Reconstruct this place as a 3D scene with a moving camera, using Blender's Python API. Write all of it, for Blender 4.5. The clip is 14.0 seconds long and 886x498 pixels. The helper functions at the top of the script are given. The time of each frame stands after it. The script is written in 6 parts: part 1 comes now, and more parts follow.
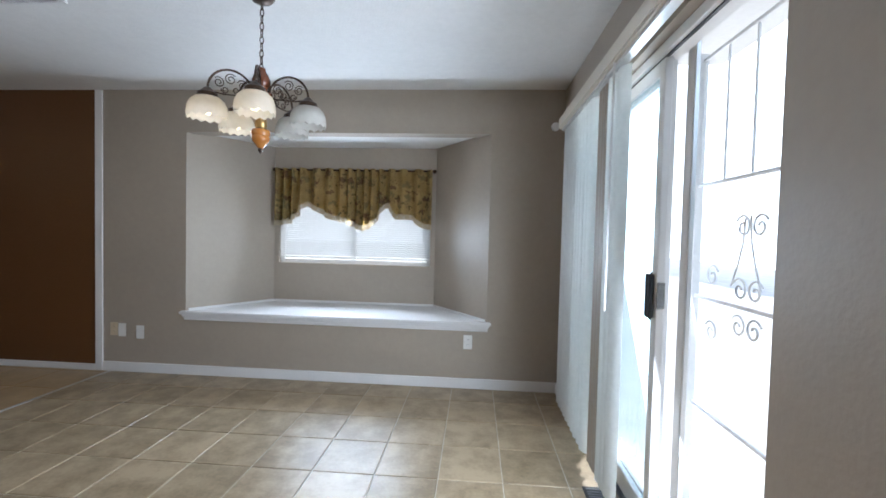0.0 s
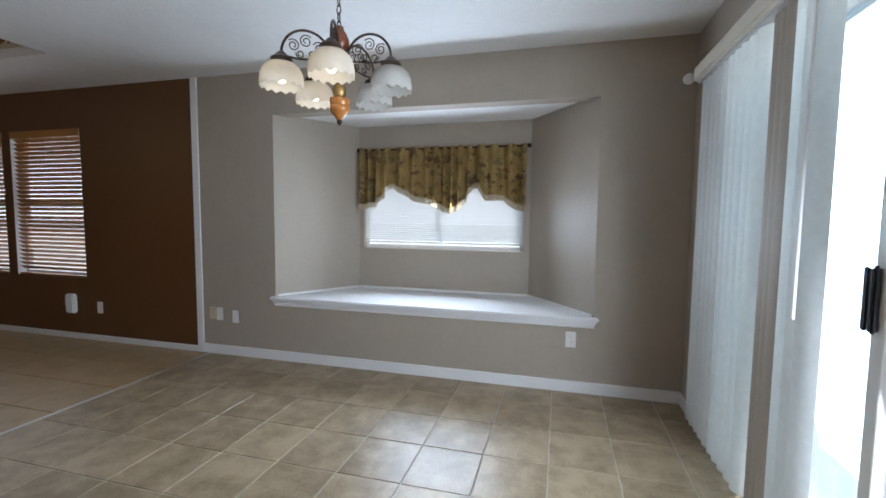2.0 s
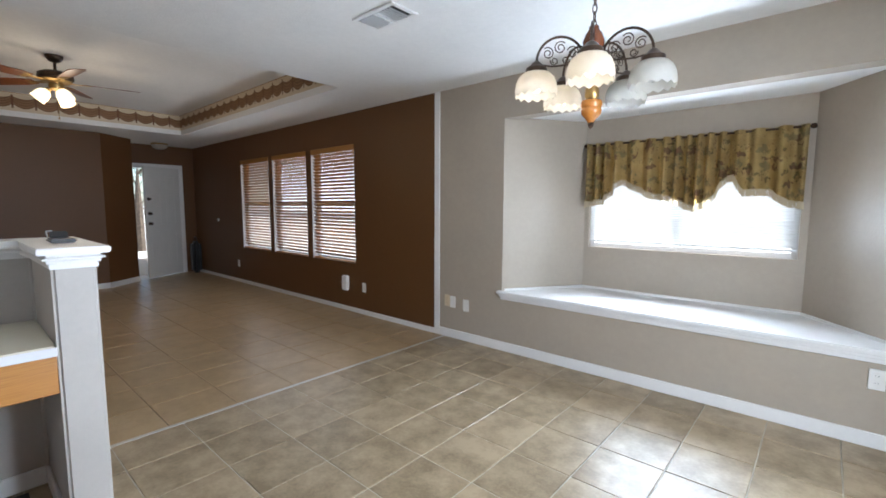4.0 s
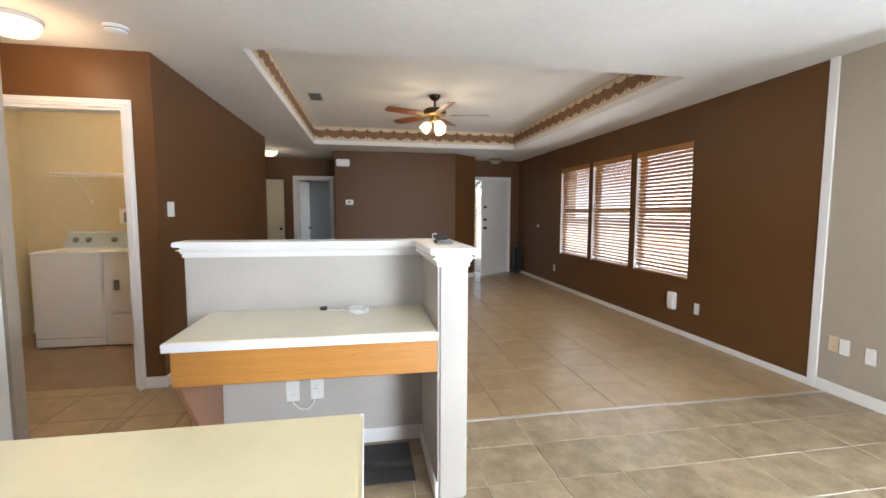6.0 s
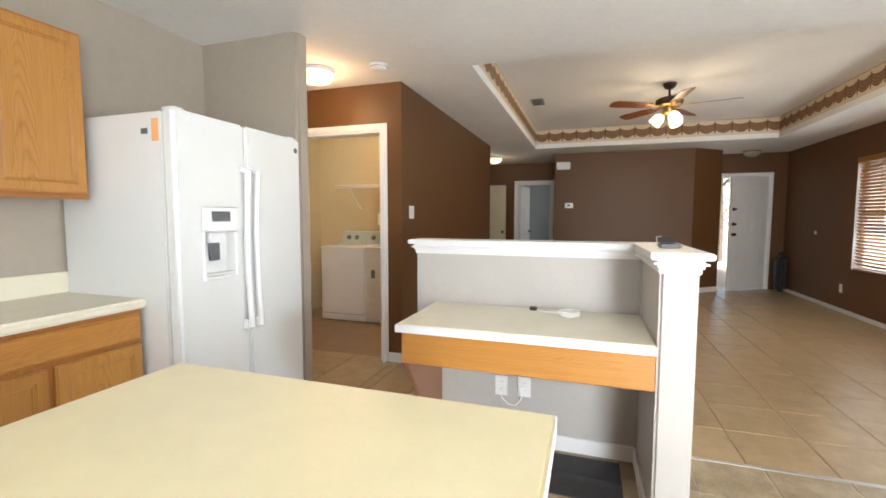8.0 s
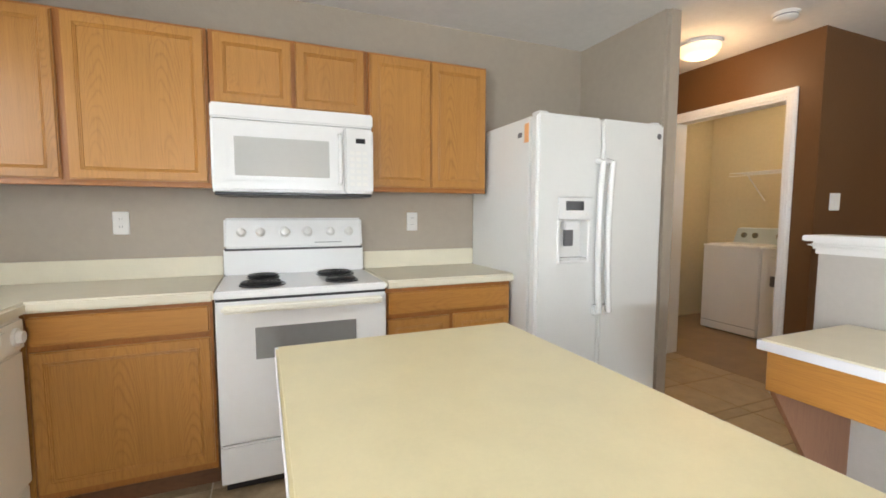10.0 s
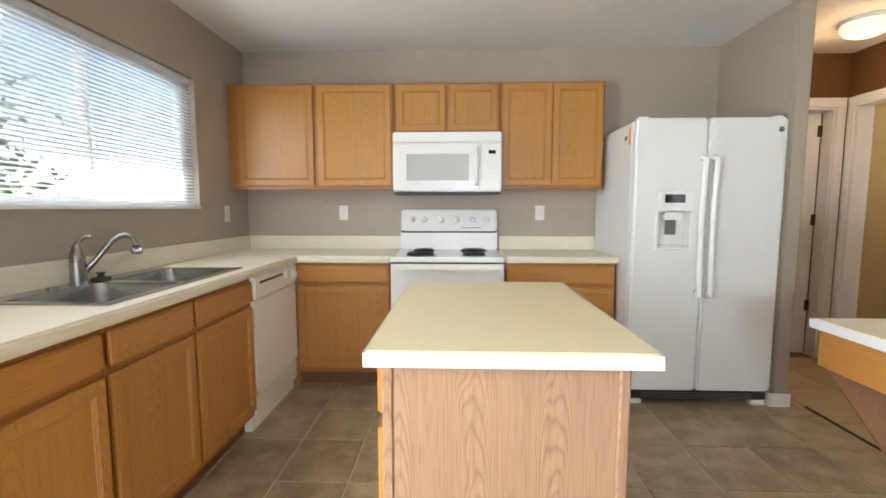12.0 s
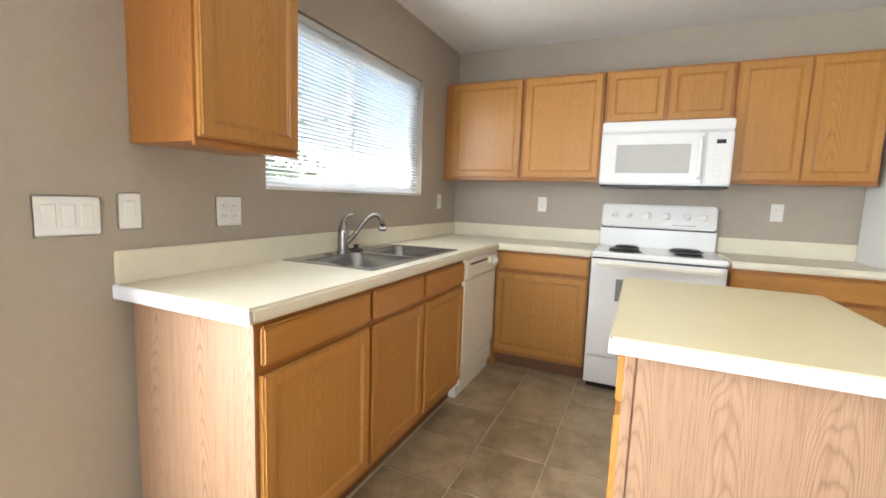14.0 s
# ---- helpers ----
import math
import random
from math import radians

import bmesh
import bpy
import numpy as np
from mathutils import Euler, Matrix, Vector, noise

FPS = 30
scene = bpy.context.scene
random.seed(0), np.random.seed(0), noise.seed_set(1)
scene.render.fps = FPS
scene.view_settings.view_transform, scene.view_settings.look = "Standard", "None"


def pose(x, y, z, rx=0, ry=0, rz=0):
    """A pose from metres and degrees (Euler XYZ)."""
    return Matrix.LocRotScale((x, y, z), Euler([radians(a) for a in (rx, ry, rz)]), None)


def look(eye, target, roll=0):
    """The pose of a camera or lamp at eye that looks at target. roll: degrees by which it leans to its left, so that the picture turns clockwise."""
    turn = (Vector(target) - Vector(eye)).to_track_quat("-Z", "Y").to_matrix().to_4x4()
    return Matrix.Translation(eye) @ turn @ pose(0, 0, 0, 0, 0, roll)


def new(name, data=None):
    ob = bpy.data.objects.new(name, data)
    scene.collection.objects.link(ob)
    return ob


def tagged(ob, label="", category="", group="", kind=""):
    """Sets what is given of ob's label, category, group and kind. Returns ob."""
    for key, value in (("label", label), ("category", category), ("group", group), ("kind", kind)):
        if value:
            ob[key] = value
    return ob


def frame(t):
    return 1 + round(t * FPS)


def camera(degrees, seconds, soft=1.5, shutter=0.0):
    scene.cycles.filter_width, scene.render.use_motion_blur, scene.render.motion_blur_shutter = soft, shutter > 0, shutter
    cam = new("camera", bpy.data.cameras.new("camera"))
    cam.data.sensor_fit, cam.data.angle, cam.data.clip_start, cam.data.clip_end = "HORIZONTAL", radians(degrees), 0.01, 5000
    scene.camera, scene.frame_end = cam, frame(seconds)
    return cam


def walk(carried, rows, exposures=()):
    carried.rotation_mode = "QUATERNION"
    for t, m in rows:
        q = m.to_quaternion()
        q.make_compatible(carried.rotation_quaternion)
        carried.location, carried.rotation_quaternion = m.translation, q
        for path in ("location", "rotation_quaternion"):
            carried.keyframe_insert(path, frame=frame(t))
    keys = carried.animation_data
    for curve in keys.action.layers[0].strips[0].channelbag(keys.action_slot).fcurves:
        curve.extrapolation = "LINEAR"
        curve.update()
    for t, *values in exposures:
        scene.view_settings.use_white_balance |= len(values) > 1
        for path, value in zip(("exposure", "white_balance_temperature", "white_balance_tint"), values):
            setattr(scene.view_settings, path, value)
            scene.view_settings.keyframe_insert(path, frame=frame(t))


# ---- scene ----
cam = camera(91.2, 14.0, soft=1.7)
PATH = [
    (0, (0.545, 0.655, 1.266), (0.398, 2.649, 1.199), 1.4),
    (0.5, (0.447, 0.85, 1.26), (0.318, 2.846, 1.27), -0.2),
    (1, (0.424, 0.967, 1.267), (0.221, 2.954, 1.17), 0.3),
    (1.5, (0.423, 1.005, 1.263), (0.093, 2.973, 1.141), 1.1),
    (2, (0.404, 1.017, 1.258), (-0.111, 2.944, 1.107), 0.6),
    (2.2, (0.392, 1.01, 1.25), (-0.213, 2.912, 1.11), 0.5),
    (4.3, (0.214, 0.91, 1.333), (-1.221, 2.29, 1.145), 0.3),
    (4.5, (0.196, 0.895, 1.34), (-1.322, 2.186, 1.167), 0.5),
    (5, (0.106, 0.852, 1.34), (-1.616, 1.861, 1.216), 0.9),
    (5.5, (0.016, 0.814, 1.328), (-1.857, 1.508, 1.211), -0.1),
    (6, (-0.035, 0.852, 1.317), (-1.997, 1.201, 1.149), 0.2),
    (6.5, (-0.064, 0.896, 1.308), (-2.053, 1.001, 1.132), 0.1),
    (7, (-0.066, 0.936, 1.304), (-2.056, 0.888, 1.111), -0.1),
    (7.5, (-0.056, 0.934, 1.304), (-2.031, 0.671, 1.13), -0.2),
    (8, (-0.053, 0.892, 1.296), (-1.945, 0.262, 1.147), 0.1),
    (8.5, (-0.058, 0.833, 1.275), (-1.745, -0.229, 1.112), 0.0),
    (9, (-0.163, 0.753, 1.29), (-1.526, -0.708, 1.192), 0.1),
    (9.2, (-0.2, 0.745, 1.293), (-1.42, -0.836, 1.205), 0.6),
    (9.7, (-0.185, 0.91, 1.27), (-1.16, -0.82, 1.14), 0.3),
    (10.3, (-0.24, 1.2, 1.24), (-0.74, -0.73, 1.05), 0.1),
    (11.3, (-0.37, 1.591, 1.22), (-0.329, -0.398, 1.008), 0.0),
    (11.5, (-0.379, 1.653, 1.243), (-0.325, -0.34, 1.078), -0.1),
    (12, (-0.446, 1.837, 1.238), (-0.377, -0.153, 1.05), 0.0),
    (12.5, (-0.459, 1.946, 1.227), (-0.365, -0.042, 1.033), -0.0),
    (13, (-0.434, 1.979, 1.231), (-0.16, 0.005, 1.057), 0.1),
    (13.5, (-0.394, 1.982, 1.227), (0.126, 0.062, 1.021), -0.2),
    (14, (-0.265, 1.942, 1.219), (0.551, 0.131, 0.988), 2.0),
]
EXPOSURES = [(0.0, 0.27, 5650, 10), (2.2, 0.16, 5650, 10), (4.3, 1.02, 5800, 10), (5.5, 1.5, 6080, 10), (6.5, 1.74, 6280, 10), (7.5, 1.8, 6450, 10), (9.0, 1.54, 6650, 10), (11.3, 1.33, 6680, 10), (13.0, 1.36, 6680, 10), (14.0, 1.52, 6680, 10)]
walk(cam, [(t, look(eye, target, roll)) for t, eye, target, roll in PATH], EXPOSURES)

# ---------------------------------------------------------------- world and sun
SUN_DIR = Vector((0.34, 0.52, 0.78)).normalized()
world = bpy.data.worlds.new("sky")
scene.world = world
world.use_nodes = True
wn = world.node_tree.nodes
sky = wn.new("ShaderNodeTexSky")
sky.sky_type, sky.sun_disc = "NISHITA", False
sky.sun_elevation = math.asin(SUN_DIR.z)
sky.sun_rotation = math.atan2(SUN_DIR.x, SUN_DIR.y)
wn["Background"].inputs[1].default_value = 0.15
world.node_tree.links.new(sky.outputs[0], wn["Background"].inputs[0])
sun = new("sun", bpy.data.lights.new("sun", "SUN"))
sun.data.energy, sun.data.angle, sun.data.color = 5.0, radians(0.5), (1.0, 0.95, 0.88)
sun.matrix_world = look(SUN_DIR * 30, (0, 0, 0))


def area_lamp(name, eye, target, w, h, power, color=(1, 1, 1), spread=180):
    ob = new(name, bpy.data.lights.new(name, "AREA"))
    ob.data.shape, ob.data.size, ob.data.size_y = "RECTANGLE", w, h
    ob.data.energy, ob.data.color = power, color
    ob.data.spread = radians(spread)
    ob.matrix_world = look(eye, target)
    return ob


def point_lamp(name, at, power, color, radius=0.04):
    ob = new(name, bpy.data.lights.new(name, "POINT"))
    ob.data.energy, ob.data.color, ob.data.shadow_soft_size = power, color, radius
    ob.location = at
    return ob


WARM = (1.0, 0.78, 0.52)
# area lamps that stand in for sky light through the openings
area_lamp("slider_sky", (1.228, 2.09, 1.1), (-1, 2.09, 0.55), 0.78, 1.8, 42, (0.88, 0.94, 1.0), 164)
# added lamp outside, behind the vanes, to brighten blind and glass
area_lamp("slider_blind_fill", (1.47, 3.02, 1.1), (0, 3.02, 0.8), 0.85, 1.9, 23, (0.94, 0.98, 1.0))
area_lamp("bay_sky", (-0.66, 4.80, 1.2), (-0.66, 3, 1.25), 1.0, 0.35, 25, (0.82, 0.91, 1.0), 158)
area_lamp("kitchen_window_sky", (1.215, -0.21, 1.65), (-1, -0.21, 1.1), 1.4, 0.78, 6.5, (0.88, 0.94, 1.0))
# added lamp outside, above the window, to brighten the blind's slats
area_lamp("kitchen_blind_fill", (2.55, -0.21, 2.62), (1.25, -0.21, 1.6), 1.8, 0.5, 19, (0.68, 0.84, 1.0))
for wx in (-6.69, -5.62, -4.55):
    area_lamp("living_window_sky", (wx, 4.19, 1.3), (wx, 2, 0.9), 0.8, 1.3, 2.5, (0.9, 0.95, 1.0))

# ---------------------------------------------------------------- materials


def ramp(nt, stops):
    r = nt.nodes.new("ShaderNodeValToRGB")
    el = r.color_ramp.elements
    while len(el) < len(stops):
        el.new(0.5)
    for e, (p, c) in zip(el, stops):
        e.position, e.color = p, (*c, 1)
    return r


def base_mat(name, rough=0.5, metal=0.0):
    m = bpy.data.materials.new(name)
    m.use_nodes = True
    nt = m.node_tree
    b = nt.nodes["Principled BSDF"]
    b.inputs["Roughness"].default_value, b.inputs["Metallic"].default_value = rough, metal
    tc = nt.nodes.new("ShaderNodeTexCoord")
    return m, nt, b, tc


def noise_node(nt, vec, scale, detail=4.0, rough=0.55):
    n = nt.nodes.new("ShaderNodeTexNoise")
    n.inputs["Scale"].default_value, n.inputs["Detail"].default_value, n.inputs["Roughness"].default_value = scale, detail, rough
    nt.links.new(vec, n.inputs["Vector"])
    return n


def add_bump(nt, b, height, strength, dist=0.002):
    bp = nt.nodes.new("ShaderNodeBump")
    bp.inputs["Strength"].default_value, bp.inputs["Distance"].default_value = strength, dist
    nt.links.new(height, bp.inputs["Height"])
    nt.links.new(bp.outputs[0], b.inputs["Normal"])


def mixed(nt, fac, a, c, mode="MIX"):
    mx = nt.nodes.new("ShaderNodeMix")
    mx.data_type, mx.blend_type = "RGBA", mode
    for sock, v in ((mx.inputs[0], fac), (mx.inputs[6], a), (mx.inputs[7], c)):
        if isinstance(v, (int, float)):
            sock.default_value = v
        elif isinstance(v, tuple):
            sock.default_value = (*v, 1)
        else:
            nt.links.new(v, sock)
    return mx.outputs[2]


def mathn(nt, op, a, c=0.0):
    n = nt.nodes.new("ShaderNodeMath")
    n.operation = op
    for sock, v in ((n.inputs[0], a), (n.inputs[1], c)):
        if isinstance(v, (int, float)):
            sock.default_value = v
        else:
            nt.links.new(v, sock)
    return n.outputs[0]


def mapped(nt, vec, scale=(1, 1, 1), loc=(0, 0, 0)):
    mp = nt.nodes.new("ShaderNodeMapping")
    mp.inputs["Scale"].default_value, mp.inputs["Location"].default_value = scale, loc
    nt.links.new(vec, mp.inputs["Vector"])
    return mp.outputs[0]


def plain(name, color, rough=0.5, metal=0.0, vary=0.06, scale=3.0, bump=0.0, bscale=120.0, rvary=0.1):
    """Painted, plastic or metal surface: mottled at two scales, with fine relief."""
    m, nt, b, tc = base_mat(name, rough, metal)
    n1 = noise_node(nt, tc.outputs["Object"], scale)
    n2 = noise_node(nt, tc.outputs["Object"], scale * 14, 3)
    f = mathn(nt, "ADD", mathn(nt, "MULTIPLY", n1.outputs[0], 0.7), mathn(nt, "MULTIPLY", n2.outputs[0], 0.3))
    dark = tuple(c * (1 - vary * 1.6) for c in color)
    light = tuple(min(c * (1 + vary * 1.6), 0.95) for c in color)
    r = ramp(nt, [(0.3, dark), (0.7, light)])
    nt.links.new(f, r.inputs[0])
    nt.links.new(r.outputs[0], b.inputs["Base Color"])
    rr = mathn(nt, "ADD", mathn(nt, "MULTIPLY", n1.outputs[0], rvary), rough - rvary / 2)
    nt.links.new(rr, b.inputs["Roughness"])
    if bump:
        n3 = noise_node(nt, tc.outputs["Object"], bscale, 2)
        add_bump(nt, b, n3.outputs[0], bump)
    return m


def oak(name, light, dark, axis="Z", rough=0.36, period=0.26, figure=0.24, pore=0.3):
    """Plain-sliced oak veneer: cathedral figure along one axis, pores and a satin varnish."""
    m, nt, b, tc = base_mat(name, rough)
    along = {"X": 0, "Y": 1, "Z": 2}[axis]
    info = nt.nodes.new("ShaderNodeObjectInfo")
    shift = nt.nodes.new("ShaderNodeVectorMath")
    shift.operation = "ADD"
    nt.links.new(tc.outputs["Object"], shift.inputs[0])
    rnd = nt.nodes.new("ShaderNodeCombineXYZ")
    for i in range(3):
        nt.links.new(mathn(nt, "MULTIPLY", info.outputs["Random"], 3.0 + i), rnd.inputs[i])
    nt.links.new(rnd.outputs[0], shift.inputs[1])
    sep = nt.nodes.new("ShaderNodeSeparateXYZ")
    nt.links.new(shift.outputs[0], sep.inputs[0])
    run = sep.outputs[along]
    cross = [sep.outputs[k] for k in range(3) if k != along]
    sc = [6.0, 6.0, 6.0]
    sc[along] = 1.4
    warp = noise_node(nt, mapped(nt, shift.outputs[0], sc), 1.0, 3.0, 0.5)
    wob = mathn(nt, "SUBTRACT", warp.outputs[0], 0.5)
    s = mathn(nt, "ADD", mathn(nt, "DIVIDE", mathn(nt, "ADD", cross[0], cross[1]), period), mathn(nt, "MULTIPLY", wob, 0.5))
    u = mathn(nt, "SUBTRACT", mathn(nt, "FRACT", mathn(nt, "ADD", s, 40.0)), 0.5)
    v = mathn(nt, "ADD", mathn(nt, "MULTIPLY", mathn(nt, "MULTIPLY", u, u), 6.0), run)
    v = mathn(nt, "ADD", v, mathn(nt, "MULTIPLY", wob, 0.6))
    rings = mathn(nt, "PINGPONG", mathn(nt, "MULTIPLY", mathn(nt, "ADD", v, 20.0), 27.0), 1.0)
    fade = noise_node(nt, mapped(nt, shift.outputs[0], (2.5, 2.5, 2.5)), 1.0, 2.0)
    line = mathn(nt, "MULTIPLY", mathn(nt, "POWER", rings, 3.0), mathn(nt, "MULTIPLY", fade.outputs[0], figure * 1.6))
    pc = [300.0, 300.0, 300.0]
    pc[along] = 9.0
    pores = noise_node(nt, mapped(nt, shift.outputs[0], pc), 1.0, 3.0)
    fc = [55.0, 55.0, 55.0]
    fc[along] = 1.2
    fine = noise_node(nt, mapped(nt, shift.outputs[0], fc), 1.0, 3.0)
    cast = mathn(nt, "MULTIPLY", mathn(nt, "SUBTRACT", info.outputs["Random"], 0.5), 0.16)
    f = mathn(nt, "ADD", mathn(nt, "ADD", line, mathn(nt, "MULTIPLY", fine.outputs[0], 0.34)), cast)
    r = ramp(nt, [(0.1, light), (0.75, dark)])
    nt.links.new(f, r.inputs[0])
    pr = ramp(nt, [(0.36, (0.62, 0.55, 0.5)), (0.5, (1, 1, 1))])
    nt.links.new(pores.outputs[0], pr.inputs[0])
    col = mixed(nt, pore, r.outputs[0], pr.outputs[0], "MULTIPLY")
    nt.links.new(col, b.inputs["Base Color"])
    nt.links.new(mathn(nt, "ADD", mathn(nt, "MULTIPLY", fade.outputs[0], 0.12), rough - 0.06), b.inputs["Roughness"])
    add_bump(nt, b, pores.outputs[0], 0.08, 0.001)
    return m


def wallpaint(name, color, rough=0.55, bump=0.22):
    """Orange-peel textured wall paint."""
    m, nt, b, tc = base_mat(name, rough)
    n1 = noise_node(nt, tc.outputs["Object"], 1.3, 3)
    n2 = noise_node(nt, tc.outputs["Object"], 26, 3)
    f = mathn(nt, "ADD", mathn(nt, "MULTIPLY", n1.outputs[0], 0.6), mathn(nt, "MULTIPLY", n2.outputs[0], 0.4))
    r = ramp(nt, [(0.3, tuple(c * 0.93 for c in color)), (0.7, tuple(min(1, c * 1.05) for c in color))])
    nt.links.new(f, r.inputs[0])
    nt.links.new(r.outputs[0], b.inputs["Base Color"])
    peel = noise_node(nt, tc.outputs["Object"], 75, 2, 0.4)
    add_bump(nt, b, peel.outputs[0], bump, 0.0035)
    return m


def tile_mat(name, light, dark, rough):
    """Glazed ceramic floor tile, clouded, each one its own cast."""
    m, nt, b, tc = base_mat(name, rough)
    info = nt.nodes.new("ShaderNodeObjectInfo")
    shift = nt.nodes.new("ShaderNodeVectorMath")
    shift.operation = "ADD"
    nt.links.new(tc.outputs["Object"], shift.inputs[0])
    rnd = nt.nodes.new("ShaderNodeCombineXYZ")
    for i in range(3):
        nt.links.new(mathn(nt, "MULTIPLY", info.outputs["Random"], 17.0 + 9 * i), rnd.inputs[i])
    nt.links.new(rnd.outputs[0], shift.inputs[1])
    n1 = noise_node(nt, shift.outputs[0], 7, 5, 0.6)
    n2 = noise_node(nt, shift.outputs[0], 60, 4, 0.6)
    f = mathn(nt, "ADD", mathn(nt, "MULTIPLY", n1.outputs[0], 0.75), mathn(nt, "MULTIPLY", n2.outputs[0], 0.25))
    f = mathn(nt, "ADD", f, mathn(nt, "MULTIPLY", mathn(nt, "SUBTRACT", info.outputs["Random"], 0.5), 0.12))
    r = ramp(nt, [(0.36, dark), (0.62, light)])
    nt.links.new(f, r.inputs[0])
    nt.links.new(r.outputs[0], b.inputs["Base Color"])
    nt.links.new(mathn(nt, "ADD", mathn(nt, "MULTIPLY", n1.outputs[0], 0.06), rough - 0.03), b.inputs["Roughness"])
    add_bump(nt, b, n1.outputs[0], 0.15, 0.002)
    return m


def glow(name, color, strength):
    m, nt, b, tc = base_mat(name, 0.4)
    b.inputs["Base Color"].default_value = (*color, 1)
    b.inputs["Emission Color"].default_value = (*color, 1)
    b.inputs["Emission Strength"].default_value = strength
    return m


def clear_glass(name, color=(1, 1, 1), rough=0.0):
    m, nt, b, tc = base_mat(name, rough)
    b.inputs["Base Color"].default_value = (*color, 1)
    b.inputs["Transmission Weight"].default_value = 1.0
    b.inputs["IOR"].default_value = 1.45
    return m


def thin_cloth(name, color, through_light=0.4, rough=0.6):
    """Thin plastic or cloth that lets light through."""
    m, nt, b, tc = base_mat(name, rough)
    n = noise_node(nt, tc.outputs["Object"], 30, 3)
    r = ramp(nt, [(0.3, tuple(c * 0.93 for c in color)), (0.7, color)])
    nt.links.new(n.outputs[0], r.inputs[0])
    nt.links.new(r.outputs[0], b.inputs["Base Color"])
    tr = nt.nodes.new("ShaderNodeBsdfTranslucent")
    nt.links.new(r.outputs[0], tr.inputs[0])
    ms = nt.nodes.new("ShaderNodeMixShader")
    ms.inputs[0].default_value = through_light
    nt.links.new(b.outputs[0], ms.inputs[1])
    nt.links.new(tr.outputs[0], ms.inputs[2])
    nt.links.new(ms.outputs[0], nt.nodes["Material Output"].inputs[0])
    return m


TAUPE = wallpaint("taupe_wall_paint", (0.385, 0.332, 0.268), 0.5)
BROWN = wallpaint("chocolate_wall_paint", (0.122, 0.056, 0.02), 0.42, 0.35)
BROWN.node_tree.nodes["Principled BSDF"].inputs["Specular IOR Level"].default_value = 0.3
CREAM = wallpaint("cream_wall_paint", (0.62, 0.52, 0.33), 0.6)
BLUEGREY = wallpaint("pale_grey_wall_paint", (0.5, 0.53, 0.54), 0.6)
CEIL = wallpaint("ceiling_paint", (0.78, 0.77, 0.75), 0.8, 0.5)
WHITE = plain("white_gloss_paint", (0.745, 0.735, 0.72), 0.35, vary=0.03, bump=0.04)
PLATE = plain("white_plastic", (0.8, 0.79, 0.76), 0.36, vary=0.02)
ENAMEL = plain("white_enamel", (0.8, 0.8, 0.79), 0.22, vary=0.015, rvary=0.05)
TEXTURED = plain("pebbled_white_enamel", (0.73, 0.735, 0.715), 0.34, vary=0.015, bump=0.12, bscale=420, rvary=0.05)
BISQUE = plain("bisque_enamel", (0.83, 0.8, 0.7), 0.22, vary=0.015, rvary=0.04)
BLACK = plain("black_plastic", (0.012, 0.012, 0.013), 0.35, vary=0.1)
DARKGLASS = plain("dark_glass", (0.02, 0.02, 0.022), 0.06, vary=0.05, rvary=0.02)
GREYGLASS = plain("grey_oven_glass", (0.22, 0.22, 0.215), 0.12, vary=0.05, rvary=0.04)
LAMINATE = plain("cream_laminate", (0.72, 0.64, 0.41), 0.38, vary=0.03, scale=9, bump=0.05, bscale=500)
LAMINATE_PALE = plain("pale_laminate", (0.72, 0.67, 0.53), 0.36, vary=0.03, scale=9, bump=0.05, bscale=500)
LAMEDGE = plain("white_laminate_edge", (0.7, 0.7, 0.73), 0.35, vary=0.02)
OAK = oak("oak_upright", (0.475, 0.226, 0.054), (0.22, 0.085, 0.018), "Z")
OAK_X = oak("oak_across_x", (0.49, 0.225, 0.052), (0.27, 0.105, 0.022), "X", 0.34, 0.4, 0.2)
OAK_Y = oak("oak_across_y", (0.49, 0.225, 0.052), (0.27, 0.105, 0.022), "Y", 0.34, 0.4, 0.2)
# Cabinet oak made darker and redder to imitate shade between doors and drawers.
OAK_FRAME_SHADED = oak("oak_face_frame_shaded", (0.38, 0.148, 0.034), (0.2, 0.07, 0.016), "Z", 0.34)
OAK_PALE = oak("pale_oak_panel", (0.385, 0.236, 0.147), (0.19, 0.098, 0.052), "Z", 0.42, 0.2, 0.42, 0.45)
# Oak darkened in colour to imitate the shade under the cabinets.
OAK_SHADED = oak("shaded_oak_kick", (0.16, 0.07, 0.03), (0.09, 0.04, 0.018), "X", 0.5)
STEEL = plain("brushed_steel", (0.36, 0.36, 0.36), 0.21, 1.0, vary=0.04, scale=20, rvary=0.06)
NICKEL = plain("brushed_nickel", (0.34, 0.33, 0.32), 0.2, 1.0, vary=0.04, rvary=0.06)
ALU = plain("mill_aluminium", (0.62, 0.62, 0.61), 0.4, 0.9, vary=0.04)
BRONZE = plain("antique_bronze", (0.075, 0.05, 0.035), 0.4, 0.85, vary=0.3, scale=30)
BRASS = plain("old_brass", (0.42, 0.28, 0.11), 0.32, 0.95, vary=0.15, scale=30)
IRON = plain("painted_iron", (0.88, 0.88, 0.87), 0.5, vary=0.1)
CHERRY = oak("red_varnished_wood", (0.17, 0.05, 0.018), (0.08, 0.02, 0.008), "Z", 0.2)
AMBERWOOD = oak("amber_varnished_wood", (0.40, 0.165, 0.035), (0.24, 0.085, 0.02), "Z", 0.2)
BLADE = oak("fan_blade_veneer", (0.17, 0.055, 0.02), (0.08, 0.025, 0.01), "X", 0.3)
SLATWOOD = oak("honey_blind_slat", (0.40, 0.185, 0.042), (0.26, 0.108, 0.024), "X", 0.35)
